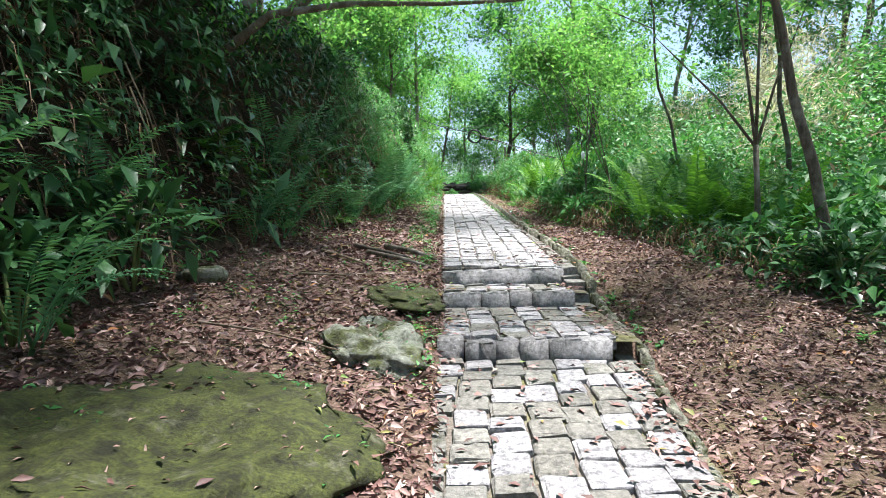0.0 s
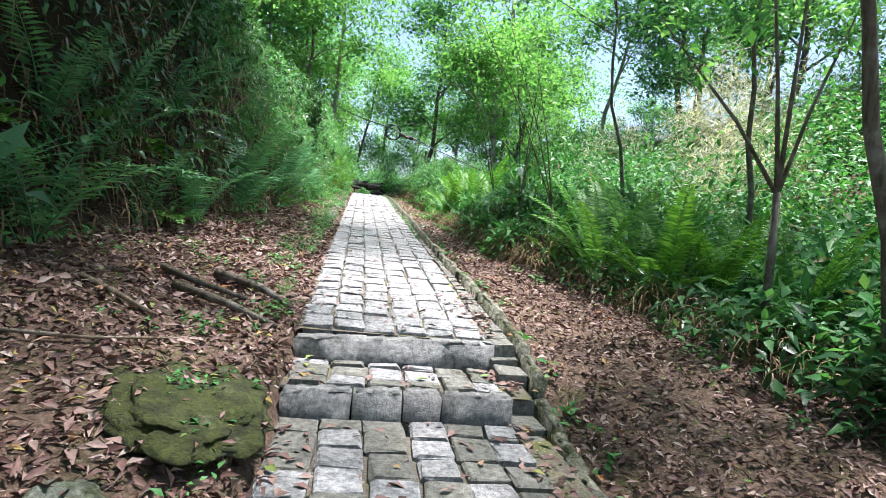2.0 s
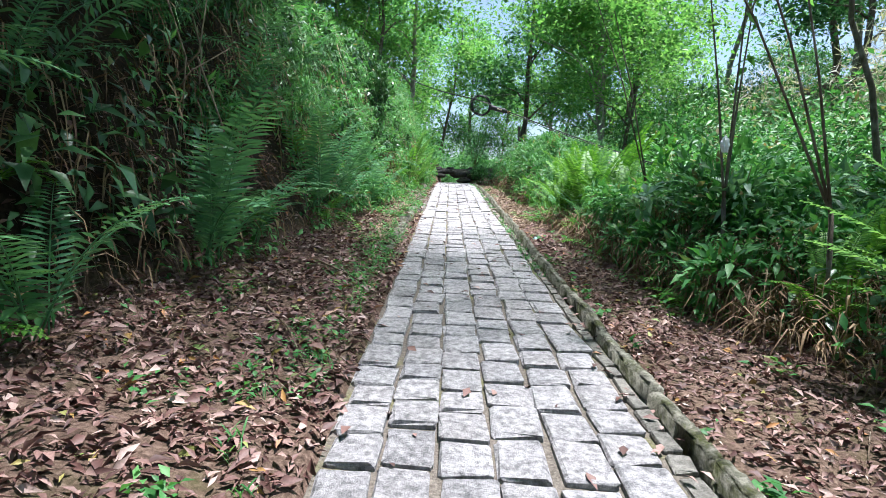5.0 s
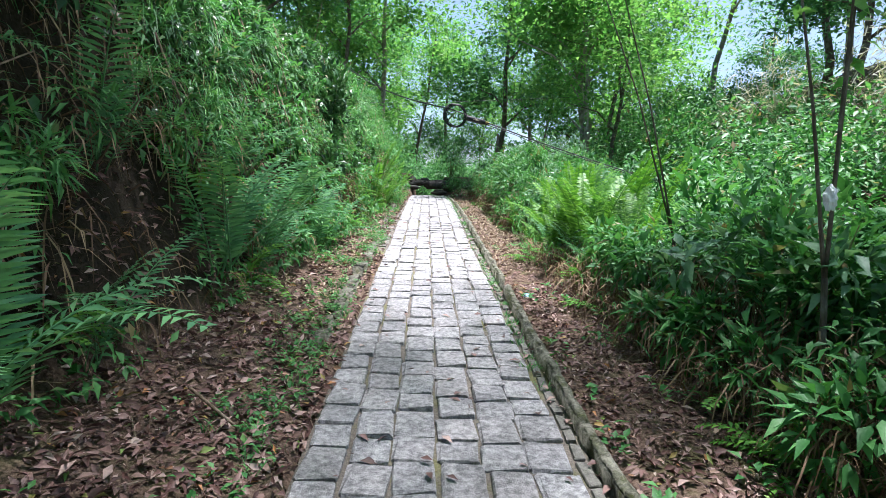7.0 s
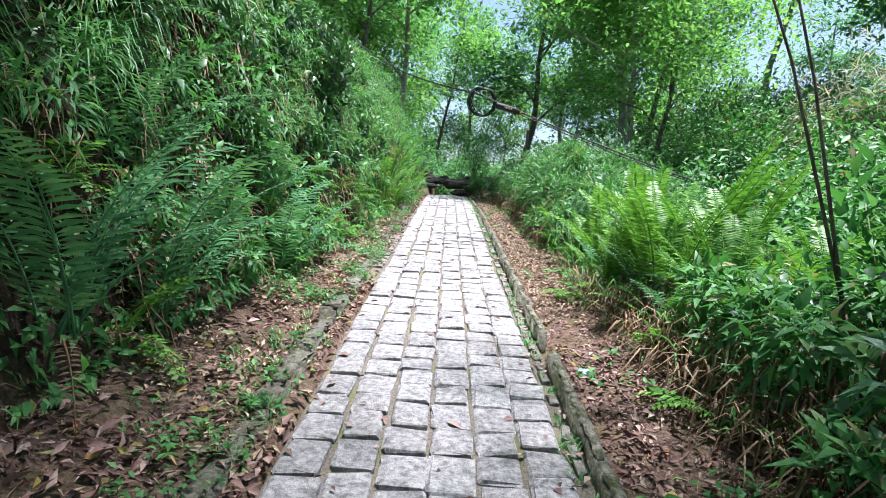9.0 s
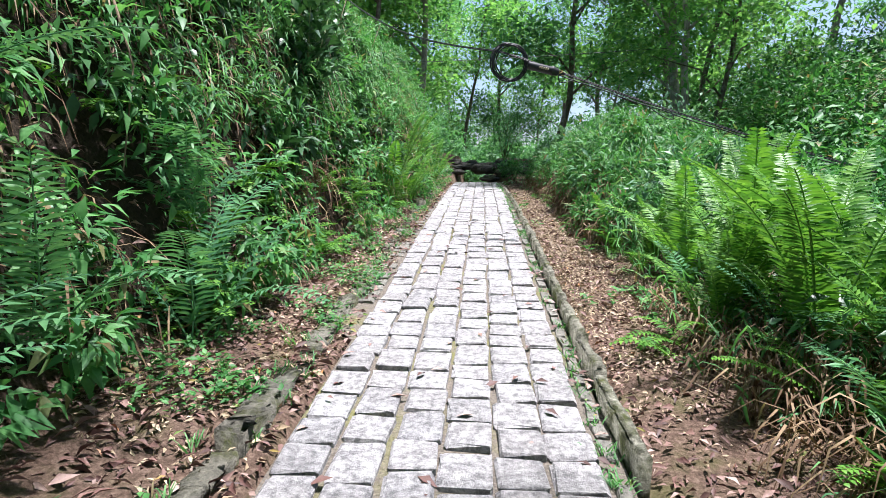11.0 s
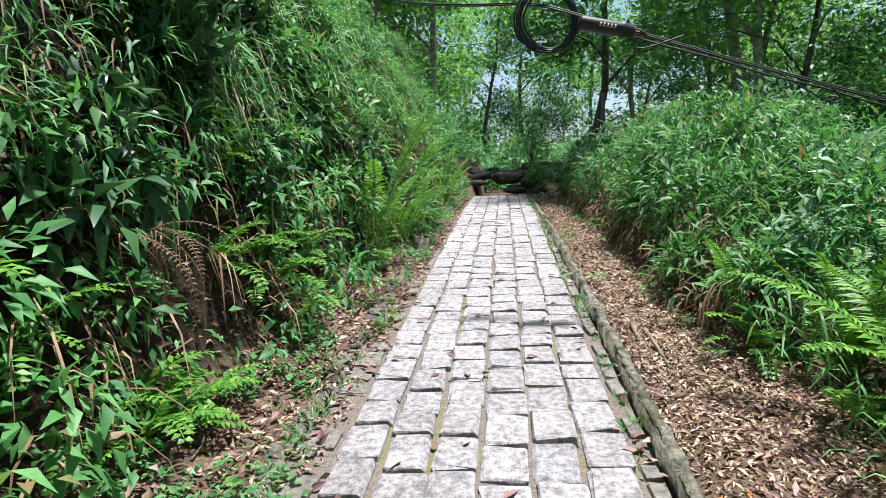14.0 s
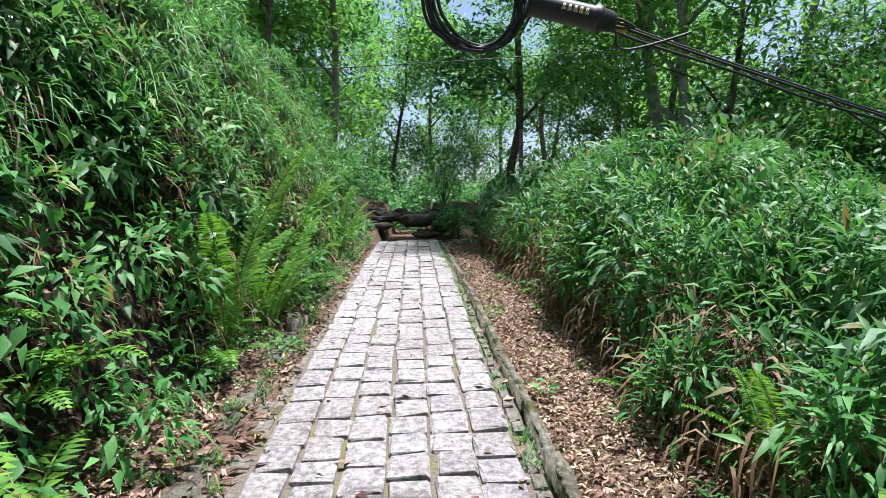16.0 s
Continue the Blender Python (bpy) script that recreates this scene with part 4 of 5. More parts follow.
def stemmed(x, y, stems, leaf_n, label, bark, base_h, r0):
    """A small tree: a short trunk that forks into thin stems with a few leaves."""
    root = new("sapling")
    root.matrix_world = pose(x, y, ground_z(x, y))
    part("trunk", mesh_from("trunk", *tube([(0, 0, -0.1), (0.02, 0, base_h * 0.5), (0, 0, base_h)], [r0 * 1.2, r0, r0 * 0.9], 7), bark), None, root)
    base, along = [], []
    for ex, ey, ez in stems:
        pts = [Vector((0, 0, base_h - 0.03)), Vector((ex * 0.35, ey * 0.35, base_h + (ez - base_h) * 0.4)), Vector((ex * 0.7, ey * 0.7, base_h + (ez - base_h) * 0.72)), Vector((ex, ey, ez))]
        part("stem", mesh_from("stem", *tube(pts, [r0 * 0.6, r0 * 0.45, r0 * 0.32, r0 * 0.12], 6), bark), None, root)
        for k in range(leaf_n):
            s = rs.uniform(0.35, 1.0) ** 0.6
            j = min(int(s * 3), 2)
            base.append(pts[j].lerp(pts[j + 1], s * 3 - j) + Vector(rs.normal(0, 0.10 * s * s, 3)))
            along.append((rs.normal(0, 1), rs.normal(0, 1), rs.normal(-0.2, 0.4)))
    n = len(base)
    L = rs.uniform(0.08, 0.16, n)
    u = np.stack([rs.normal(0, 0.4, n), rs.normal(0, 0.4, n), np.ones(n)], 1)
    part("foliage", mesh_from("foliage", *leaves(np.array([tuple(b) for b in base]), np.array(along), u, L, L * 0.45, 0.15, 0.2), M_CROWN), None, root)
    return tagged(root, label, "small tree")


stemmed(3.05, 5.95, [(-1.1, 0.2, 2.7), (-0.25, 0.1, 3.6), (0.1, 0.0, 3.7), (0.75, 0.2, 3.1)], 34, "small tree that forks into thin spreading stems", M_BARK, 1.35, 0.035)
stemmed(2.15, 10.6, [(-0.25, 0.2, 3.3), (0.15, 0.1, 3.2), (0.3, 0.3, 2.9)], 22, "thin dark sapling rising out of the shrubs", M_BARK, 0.9, 0.02)
stemmed(2.3, 13.0, [(-1.0, 0.5, 4.2), (-0.7, 0.3, 3.9)], 30, "thin leaning sapling with light leaves", M_BARK, 0.8, 0.02)


# Added to darken the litter and thicket on this side with its shade.
placed(tree(31, 7.5, 0.10, (-0.08, 0.06), 0.5, 3.0, 80, 150, 0.13, M_FOREST, M_BARK, "dark tree among the ferns, added for its shade", 8), 7.0, 7.6)

# Two leaning crowns added overhead to shade the first stretch of the path.
placed(tree(33, 8.0, 0.13, (0.3, 0.0), 0.5, 3.0, 80, 160, 0.13, M_CROWN, M_BARK, "leaning tree whose crown is added to shade the path", 8), -4.8, 7.2)
placed(tree(34, 8.0, 0.13, (0.28, 0.0), 0.5, 3.0, 46, 130, 0.13, M_FOREST, M_BARK, "leaning tree whose crown is added to shade the path", 8), -4.9, 2.0)

# Crown kept above the view, added to shade the path and bank's foot.
placed(tree(37, 8.0, 0.15, (0.9, 0.1), 0.62, 3.0, 64, 140, 0.14, M_FOREST, M_BARK, "leaning tree whose crown is added to shade the path", 8), -4.6, 10.7)
placed(tree(35, 7.8, 0.06, (-0.05, -0.04), 0.6, 2.4, 40, 120, 0.13, M_CROWN, M_BARK, "slim tree with a light crown over the thicket", 8), 6.4, 10.8)
stemmed(2.25, 9.3, [(-1.5, 0.3, 3.9), (-0.9, 0.2, 3.6), (-0.5, -0.1, 3.0)], 30, "thin sapling leaning out over the fern bed", M_BARK, 0.9, 0.018)

# the limb that reaches over the start of the path
limb = new("overhanging_branch")
limb.matrix_world = pose(0, 6.0, 0)
lp = [Vector(q) for q in ((-4.4, 0.5, 3.0), (-3.3, 0.2, 3.45), (-2.6, 0.0, 3.85), (-1.65, 0.0, 3.95), (-0.6, 0.1, 3.95), (0.3, 0.2, 4.0), (1.2, 0.3, 4.15))]
part("limb", mesh_from("limb", *tube(lp, [0.075, 0.065, 0.05, 0.035, 0.026, 0.018, 0.008], 8), M_BARK), None, limb)
ln = 1500
lt = rs.uniform(0.15, 1.0, ln) * 5.99
li = lt.astype(int)
lb = np.array([tuple(lp[i].lerp(lp[i + 1], t - i)) for i, t in zip(li, lt)]) + rs.normal(0, 1, (ln, 3)) * np.array([0.3, 0.45, 0.22]) + np.array([0, 0, 0.28])
ll = rs.uniform(0.05, 0.11, ln)
part("foliage", mesh_from("foliage", *leaves(lb, rs.normal(0, 1, (ln, 3)), np.stack([rs.normal(0, 0.4, ln), rs.normal(0, 0.4, ln), np.ones(ln)], 1), ll, ll * 0.45), M_CROWN), None, limb)
tagged(limb, "dark crooked branch reaching over the path", "branch")

# ---- paving ----
def strip(name, y0, y1, step, x0, x1, drop, material, label):
    ys = np.arange(y0, y1 + 1e-6, step)
    v = [(x + (shift(y) if y < 3.2 else 0.0), y + skew(y) * x, paving(x, min(max(y, y0 + 0.002), y1 - 0.002) + skew(y) * x) - drop) for y in ys for x in np.linspace(x0 if y > 15.6 or y < 5 else max(x0, -0.665), x1, 5)]
    f = [(j * 5 + i, j * 5 + i + 1, (j + 1) * 5 + i + 1, (j + 1) * 5 + i) for j in range(len(ys) - 1) for i in range(4)]
    return tagged(new(name, mesh_from(name, v, f, material)), label, "path", kind="structure")


beds = [strip("path", STEP_3 + 0.13, PATH_END, 0.3, -0.88, 0.74, 0.022, M_JOINT, "stone-paved footpath with mossy joints"), strip("path_lower", -6.0, STEP_1 + 0.02, 0.35, -0.76, 0.80, 0.03, M_JOINT, "uneven stone paving below the steps"),
        strip("path_landing", STEP_1 + 0.13, STEP_2 + 0.02, 0.2, -0.7, 0.84, 0.03, M_JOINT, "stone-paved landing between the steps"), strip("path_tread", STEP_2 + 0.13, STEP_3 + 0.03, 0.1, -0.68, 0.82, 0.03, M_JOINT, "stone-paved tread of the upper step")]


def sett_shape(seed):
    """A hewn stone of unit size: uneven top of sixteen corners, rounded rim, short sides."""
    r = np.random.RandomState(seed)
    v, f = [], []
    t = (-0.5, -0.43, 0.43, 0.5)
    for j in range(4):
        for i in range(4):
            rim = i in (0, 3) or j in (0, 3)
            corner = i in (0, 3) and j in (0, 3)
            k = 0.95 if corner else 1.0
            v.append((t[i] * k + (r.normal(0, 0.022) if rim else r.normal(0, 0.05)), t[j] * k + (r.normal(0, 0.02) if rim else r.normal(0, 0.05)), (-0.006 if rim else 0.003) + r.normal(0, 0.0045) - (0.006 if corner else 0)))
    for j in range(3):
        for i in range(3):
            f.append((j * 4 + i, j * 4 + i + 1, j * 4 + i + 5, j * 4 + i + 4))
    ring = [0, 1, 2, 3, 7, 11, 15, 14, 13, 12, 8, 4]
    o = len(v)
    for k in ring:
        v.append((v[k][0] * 1.03, v[k][1] * 1.03, -0.1))
    for k in range(12):
        n = (k + 1) % 12
        f.append((ring[k], o + k, o + n, ring[n]))
    return v, f


SHAPES = [sett_shape(s) for s in range(40, 48)]
SETT_MESH = [mesh_from("sett", v, f, M_SETT, False) for v, f in SHAPES]
OLD_MESH = [mesh_from("sett", v, f, M_SETT_OLD, False) for v, f in SHAPES]
far_new, far_old = [], []


def lay(x, y, w, l, parent, old=False, drop=0.0, turn=0.0):
    slope = math.degrees(math.atan((paving(x, y + 0.05) - paving(x, y - 0.05)) / 0.1))
    if abs(slope) > 12:
        slope = 4
    m = pose(x, y, paving(x, y) - drop + rs.normal(0, 0.003), slope + rs.normal(0, 0.7), rs.normal(0, 0.9), turn + rs.normal(0, 1.5)) @ Matrix.Diagonal((w, l, 1.0, 1.0))
    k = rs.randint(8)
    if 1.2 < y < 12.2:
        ob = new("sett", (OLD_MESH if old else SETT_MESH)[k])
        ob.parent = parent
        ob.matrix_world = m
    else:
        (far_old if old else far_new).append(([m @ Vector(q) for q in SHAPES[k][0]], SHAPES[k][1]))


def lay_columns(y0, y1, edges, length, parent, old_chance=0.0, drop=0.0):
    for c in range(len(edges) - 1):
        y = y0 + rs.uniform(0.0, 0.12) * 0.0
        first = True
        while y < y1 - 0.06:
            l = length * rs.uniform(0.8, 1.22) * (rs.uniform(0.5, 1.0) if first else 1.0)
            first = False
            l = min(l, y1 - y)
            w = edges[c + 1] - edges[c]
            xc = (edges[c] + edges[c + 1]) / 2
            lay(xc + (shift(y + l / 2) if y < STEP_1 else 0.0) + rs.normal(0, 0.006), y + l / 2 + skew(y) * xc, w - rs.uniform(0.008, 0.028), l - rs.uniform(0.008, 0.028), parent, rs.rand() < old_chance, drop)
            y += l


lay_columns(STEP_3 + 0.145, PATH_END - 0.05, [-0.655, -0.445, -0.235, -0.02, 0.20, 0.42, 0.64], 0.262, beds[0])
lay_columns(-3.5, STEP_1 - 0.01, [-0.70, -0.49, -0.28, -0.07, 0.14, 0.34, 0.54, 0.74], 0.215, beds[1], 0.55)
lay_columns(STEP_1 + 0.145, STEP_2 - 0.01, [-0.66, -0.44, -0.21, 0.02, 0.24, 0.46, 0.66], 0.24, beds[2], 0.45)
lay_columns(STEP_2 + 0.145, STEP_3 - 0.01, [-0.65, -0.43, -0.20, 0.03, 0.25, 0.46, 0.64], 0.22, beds[3], 0.5)
# the stepped gutter of small stones between the steps and the kerb
y = 3.25
while y < 5.7:
    l = rs.uniform(0.17, 0.25)
    w = kerb_x(y) - 0.05 - 0.655
    if w > 0.05:
        lay(0.655 + w / 2, y + l / 2, w, l - 0.015, beds[2] if y < STEP_2 else beds[3], True, paving(0.655 + w / 2, y + l / 2) - kerb_z(y + l / 2) + 0.075, rs.normal(0, 2))
    y += l
# the sunk row of small worn stones along the kerb, and the mossy row on the other side
y = 5.45
while y < 29:
    l = rs.uniform(0.14, 0.24)
    if rs.rand() < (0.97 if y < 11 else 0.85):
        w = kerb_x(y) - 0.06 - 0.655
        if w > 0.04:
            lay(0.655 + w / 2, y + l / 2, w * rs.uniform(0.8, 0.98), l - 0.025, beds[0], True, 0.006, rs.normal(0, 4))
    y += l
y = 16.0
while y < 25:
    l = rs.uniform(0.16, 0.26)
    if rs.rand() < 0.8:
        lay(-0.765, y + l / 2, 0.18, l - 0.03, beds[0], True, 0.012, rs.normal(0, 4))
    y += l
for nm, pile, material in (("worn_setts", far_old, M_SETT_OLD), ("setts", far_new, M_SETT_FAR)):
    me = mesh_from(nm, *joined(pile), material, False)
    tagged(part(nm, me, None, beds[0]), kind="stuff")


def block(x0, x1, y0, y1, z0, z1, seed, rough=0.008):
    """A hewn block with a worn, bevelled upper edge."""
    r = np.random.RandomState(seed)
    bm = bmesh.new()
    bmesh.ops.create_cube(bm, size=1.0)
    bmesh.ops.scale(bm, vec=(x1 - x0, y1 - y0, z1 - z0), verts=bm.verts)
    bmesh.ops.subdivide_edges(bm, edges=[e for e in bm.edges if abs(e.verts[0].co.x - e.verts[1].co.x) > 0.05], cuts=max(1, int((x1 - x0) / 0.12)))
    bmesh.ops.bevel(bm, geom=[e for e in bm.edges if e.verts[0].co.z > 0 and e.verts[1].co.z > 0], offset=0.014, segments=2, affect="EDGES")
    for v in bm.verts:
        v.co += Vector((r.normal(0, rough * 0.5), r.normal(0, rough), r.normal(0, rough * 0.7)))
    bmesh.ops.translate(bm, vec=((x0 + x1) / 2, (y0 + y1) / 2, (z0 + z1) / 2), verts=bm.verts)
    return bm


def stone_step(y, bounds, top, low, turn, label, seed):
    root = new("stone_step")
    root.matrix_world = pose(0, y, 0)
    for k in range(len(bounds) - 1):
        a, b = bounds[k], bounds[k + 1]
        part("stone_block", block(a + 0.004, b - 0.004, turn * (a + b) / 2 + rs.normal(0, 0.004), turn * (a + b) / 2 + 0.14, low - 0.12, top - 0.035 * (a + b) / 2 + rs.normal(0, 0.003), seed + k), M_STEP, root).data.transform(Matrix(((1, 0, 0, 0), (turn, 1, 0, -turn * (a + b) / 2), (0, 0, 1, 0), (0, 0, 0, 1))))
    return tagged(root, label, "step", "stone steps in the path")


stone_step(STEP_1, [-0.70, -0.50], 0.50, 0.33, 0.0, "single squared stone at the end of the low step", 58)
stone_step(STEP_1 - 0.05, [-0.495, -0.27], 0.475, 0.33, 0.0, "single squared stone set forward in the low step", 59)
stone_step(STEP_1, [-0.265, -0.09, 0.12, 0.58], 0.495, 0.33, 0.0, "low step of squared grey stones", 60)
stone_step(STEP_2, [-0.66, -0.28, 0.0, 0.22, 0.65], 0.66, 0.48, 0.14, "step of large dark weathered blocks", 70)
stone_step(STEP_3, [-0.67, 0.68], 0.825, 0.66, 0.14, "step with a long dark kerb block", 80)


# ---- kerbs ----
kerb = tagged(new("kerb"), "row of mossy kerb stones along the path", "kerb", kind="structure")
y, k = -3.0, 0
while y < 29.0:
    l = rs.uniform(0.45, 0.95) if y > 5.4 else rs.uniform(0.3, 0.5)
    gone = (26.2 < y < 26.9) or (13.2 < y < 13.6)
    if not gone:
        x = kerb_x(y + l / 2)
        turn = -math.degrees(math.atan((kerb_x(y + l) - kerb_x(y)) / l))
        zz = kerb_z(y + l / 2) - 0.035
        slope = math.degrees(math.atan((kerb_z(y + l) - kerb_z(y)) / l)) * (1.0 if y > 5.5 else 0.6)
        bm = block(-l / 2 + 0.008, l / 2 - 0.008, -0.034, 0.034, -0.25, 0.085, 100 + k, 0.006)
        ob = part("kerb_stone", bm, M_KERB, kerb)
        ob.matrix_world = pose(x, y + l / 2, zz - 0.05 + rs.normal(0, 0.008)) @ pose(0, 0, 0, 0, 0, turn + rs.normal(0, 0.8)) @ pose(0, 0, 0, slope) @ pose(0, 0, 0, 0, rs.normal(0, 2), 90)
    y += l
    k += 1
edging = tagged(new("edging"), "low broken concrete edging grown over with grass", "edging", kind="structure")
y = 11.5
while y < 26:
    l = rs.uniform(0.6, 1.4)
    x = -0.86 - 0.05 * max(0.0, min(1.0, (y - 16) / 3))
    ob = part("edging_slab", block(-l / 2 + 0.01, l / 2 - 0.01, -0.06, 0.06, -0.25, 0.09, 200 + k, 0.014), M_CONCRETE, edging)
    ob.matrix_world = pose(x + rs.normal(0, 0.012), y + l / 2, path_z(y + l / 2) - 0.03 + rs.normal(0, 0.012)) @ pose(0, 0, 0, 5.0, 0, rs.normal(0, 1.5)) @ pose(0, 0, 0, 0, rs.normal(0, 4), 90)
    y += l + (rs.uniform(0.1, 0.5) if rs.rand() < 0.3 else 0.0)
    k += 1


# ---- rocks ----
def rock(name, x, y, z, sx, sy, sz, turn, seed, material, label, tilt=0.0):
    bm = bmesh.new()
    bmesh.ops.create_icosphere(bm, subdivisions=5 if sx > 0.3 and y < 10 else 3, radius=1.0)
    off = Vector((seed * 3.1, seed * 1.7, 0))
    for v in bm.verts:
        c = v.co.copy()
        k = 1 + 0.30 * noise.noise(c * 1.3 + off) + 0.15 * noise.noise(c * 3.5 + off) + 0.07 * noise.noise(c * 8 + off) + 0.022 * noise.noise(c * 21 + off)
        c = c * k
        c.z = min(c.z, 0.62 + 0.3 * noise.noise(c * 2 + off) + 0.13 * noise.noise(c * 7 + off) + 0.03 * noise.noise(c * 19 + off))
        v.co = Vector((c.x * sx, c.y * sy, c.z * sz))
    me = bpy.data.meshes.new(name)
    bm.to_mesh(me)
    bm.free()
    me.materials.append(material)
    me.polygons.foreach_set("use_smooth", [True] * len(me.polygons))
    ob = new(name, me)
    ob.matrix_world = pose(x, y, z, 3 if tilt else 0, tilt, 0) @ pose(0, 0, 0, 0, 0, turn)
    return tagged(ob, label, "rock")


rock("boulder", -1.85, 1.5, 0.40, 0.82, 0.95, 0.2, -12, 1, M_ROCK, "broad flat boulder covered in dark green moss", 8)
rock("boulder", -1.16, 3.1, 0.46, 0.36, 0.55, 0.22, 20, 2, M_ROCK_BARE, "pale lichened boulder with a mossy side", 8)
rock("boulder", -1.05, 4.35, 0.70, 0.36, 0.66, 0.11, 25, 3, M_ROCK, "low mossy boulder beside the steps", 6)
fallen = []
for ob in [o for o in scene.objects if o.name.startswith("boulder")]:
    up = [v for v in ob.data.vertices if v.normal.z > 0.75]
    for k in range(110 if ob.name == "boulder" else 26):
        fallen.append(ob.matrix_world @ up[rs.randint(len(up))].co + Vector((0, 0, 0.008)))
nf = len(fallen)
fl = rs.uniform(0.03, 0.085, nf)
stuff("boulder_leaves", [leaves(np.array([tuple(q) for q in fallen]), np.stack([rs.normal(0, 1, nf), rs.normal(0, 1, nf), rs.normal(0, 0.2, nf)], 1), np.stack([rs.normal(0, 0.4, nf), rs.normal(0, 0.4, nf), np.ones(nf)], 1), fl, fl * 0.36, 0.25, 0.15)], M_LITTER, "dry leaves and needles caught on the mossy boulders", "leaf litter")
rock("stone", -2.7, 3.96, ground_z(-2.7, 3.96) + 0.05, 0.2, 0.14, 0.12, 10, 4, M_ROCK_BARE, "pale flat stone at the foot of the bank")
rock("stone", -0.72, 0.9, 0.2, 0.16, 0.2, 0.12, 30, 6, M_ROCK_BARE, "pale stone at the edge of the paving")
for k in range(30):
    x, t = rs.uniform(-1.5, 1.8), rs.uniform(0, 1)
    rock("stone", x, 30.15 + t * 1.7, base_z(30.15 + t * 1.7) - 0.01, rs.uniform(0.16, 0.42), rs.uniform(0.14, 0.26), rs.uniform(0.06, 0.2), rs.uniform(-70, 70), 10 + k, M_DARK_ROCK, "dark rough stone in the bank at the path's end")


shrub(1.15, 30.2, 0.55, 0.75, 800, 0.08, 0.16, 0.3, M_FOREST, "dark leafy bush on the bank at the path's end", 5)
shrub(-1.6, 30.4, 0.6, 0.9, 800, 0.08, 0.16, 0.3, M_FOREST, "dark leafy bush on the bank at the path's end", 5)


# ---- fallen wood ----
def stick(points, r, label, name="stick"):
    pts = [Vector((x, y, ground_z(x, y) + r * 0.7 + dz)) for x, y, dz in points]
    me = mesh_from(name, *tube(pts, [r * (1 - 0.5 * i / (len(pts) - 1)) for i in range(len(pts))], 7), M_BARK if name == "root" else M_TWIG)
    return tagged(new(name, me), label, "stick")


STICK = "dry brown stick lying on fallen leaves"
stick([(-1.95, 5.3, 0.02), (-1.7, 5.15, 0.03), (-1.43, 5.0, 0.01)], 0.022, STICK)
stick([(-1.5, 5.6, 0.02), (-1.1, 5.4, 0.04), (-0.78, 5.25, 0.01)], 0.035, "thick weathered root crossing the fallen leaves", "root")
stick([(-1.35, 6.1, 0.02), (-1.0, 5.95, 0.04), (-0.74, 5.7, 0.01)], 0.04, "thick weathered root crossing the fallen leaves", "root")
stick([(-1.7, 6.0, 0.03), (-1.4, 5.75, 0.05), (-1.05, 5.7, 0.02)], 0.03, "thick weathered root crossing the fallen leaves", "root")
stick([(-1.36, 10.55, 0.05), (-1.0, 10.2, 0.04), (-0.76, 9.95, 0.01)], 0.010, STICK)
stick([(-1.32, 9.05, 0.02), (-1.1, 8.7, 0.02), (-0.9, 8.3, 0.01)], 0.008, STICK)
stick([(-2.0, 4.5, 0.03), (-1.6, 4.6, 0.02), (-1.2, 4.75, 0.02)], 0.012, STICK)
stick([(-2.3, 2.9, 0.05), (-1.8, 2.75, 0.14), (-1.3, 2.6, 0.12)], 0.010, STICK)
stick([(1.09, 19.2, 0.01), (1.07, 18.8, 0.02), (1.06, 18.35, 0.01)], 0.016, STICK)
stick([(1.02, 19.3, 0.01), (1.0, 19.1, 0.02), (0.99, 18.95, 0.01)], 0.02, STICK)
stick([(1.3, 12.2, 0.02), (1.15, 11.9, 0.03), (1.0, 11.8, 0.01)], 0.012, STICK)
stick([(1.6, 14.4, 0.02), (1.3, 14.9, 0.02), (1.1, 15.3, 0.01)], 0.007, STICK)
for k in range(60):
    left = rs.rand() < 0.55
    y = rs.uniform(1, 24)
    x = rs.uniform(foot_left(y), -0.8) if left else rs.uniform(1.0, foot_right(y))
    an, l = rs.uniform(0, 3.14), rs.uniform(0.08, 0.3)
    stick([(x, y, 0.01), (x + math.cos(an) * l * 0.5, y + math.sin(an) * l * 0.5, 0.015), (x + math.cos(an) * l, y + math.sin(an) * l, 0.01)], rs.uniform(0.003, 0.007), "thin dry twig lying among fallen leaves", "twig")

# dry hanging stems and vines on the bank
for k in range(46):
    y = rs.uniform(2.5, 26)
    x = foot_left(y) - rs.uniform(0.4, 1.2)
    z = ground_z(x, y)
    l = rs.uniform(0.5, 1.4)
    pts = [Vector((x + 0.1, y, z)), Vector((x + 0.35, y + rs.normal(0, 0.15), z + l * 0.3)), Vector((x + 0.45 + rs.normal(0, 0.1), y + rs.normal(0, 0.3), z + l * 0.8))]
    if k % 2:
        pts = [Vector((x + 0.3, y, z + 0.3)), Vector((x + 0.5, y + rs.normal(0, 0.1), z - l * 0.3)), Vector((x + 0.52, y + rs.normal(0, 0.15), z - l * 0.9))]
    tagged(new("bare_stem", mesh_from("bare_stem", *tube(pts, [0.009, 0.007, 0.004], 5), M_TWIG)), "thin bare stem among the leaves on the bank", "stem")

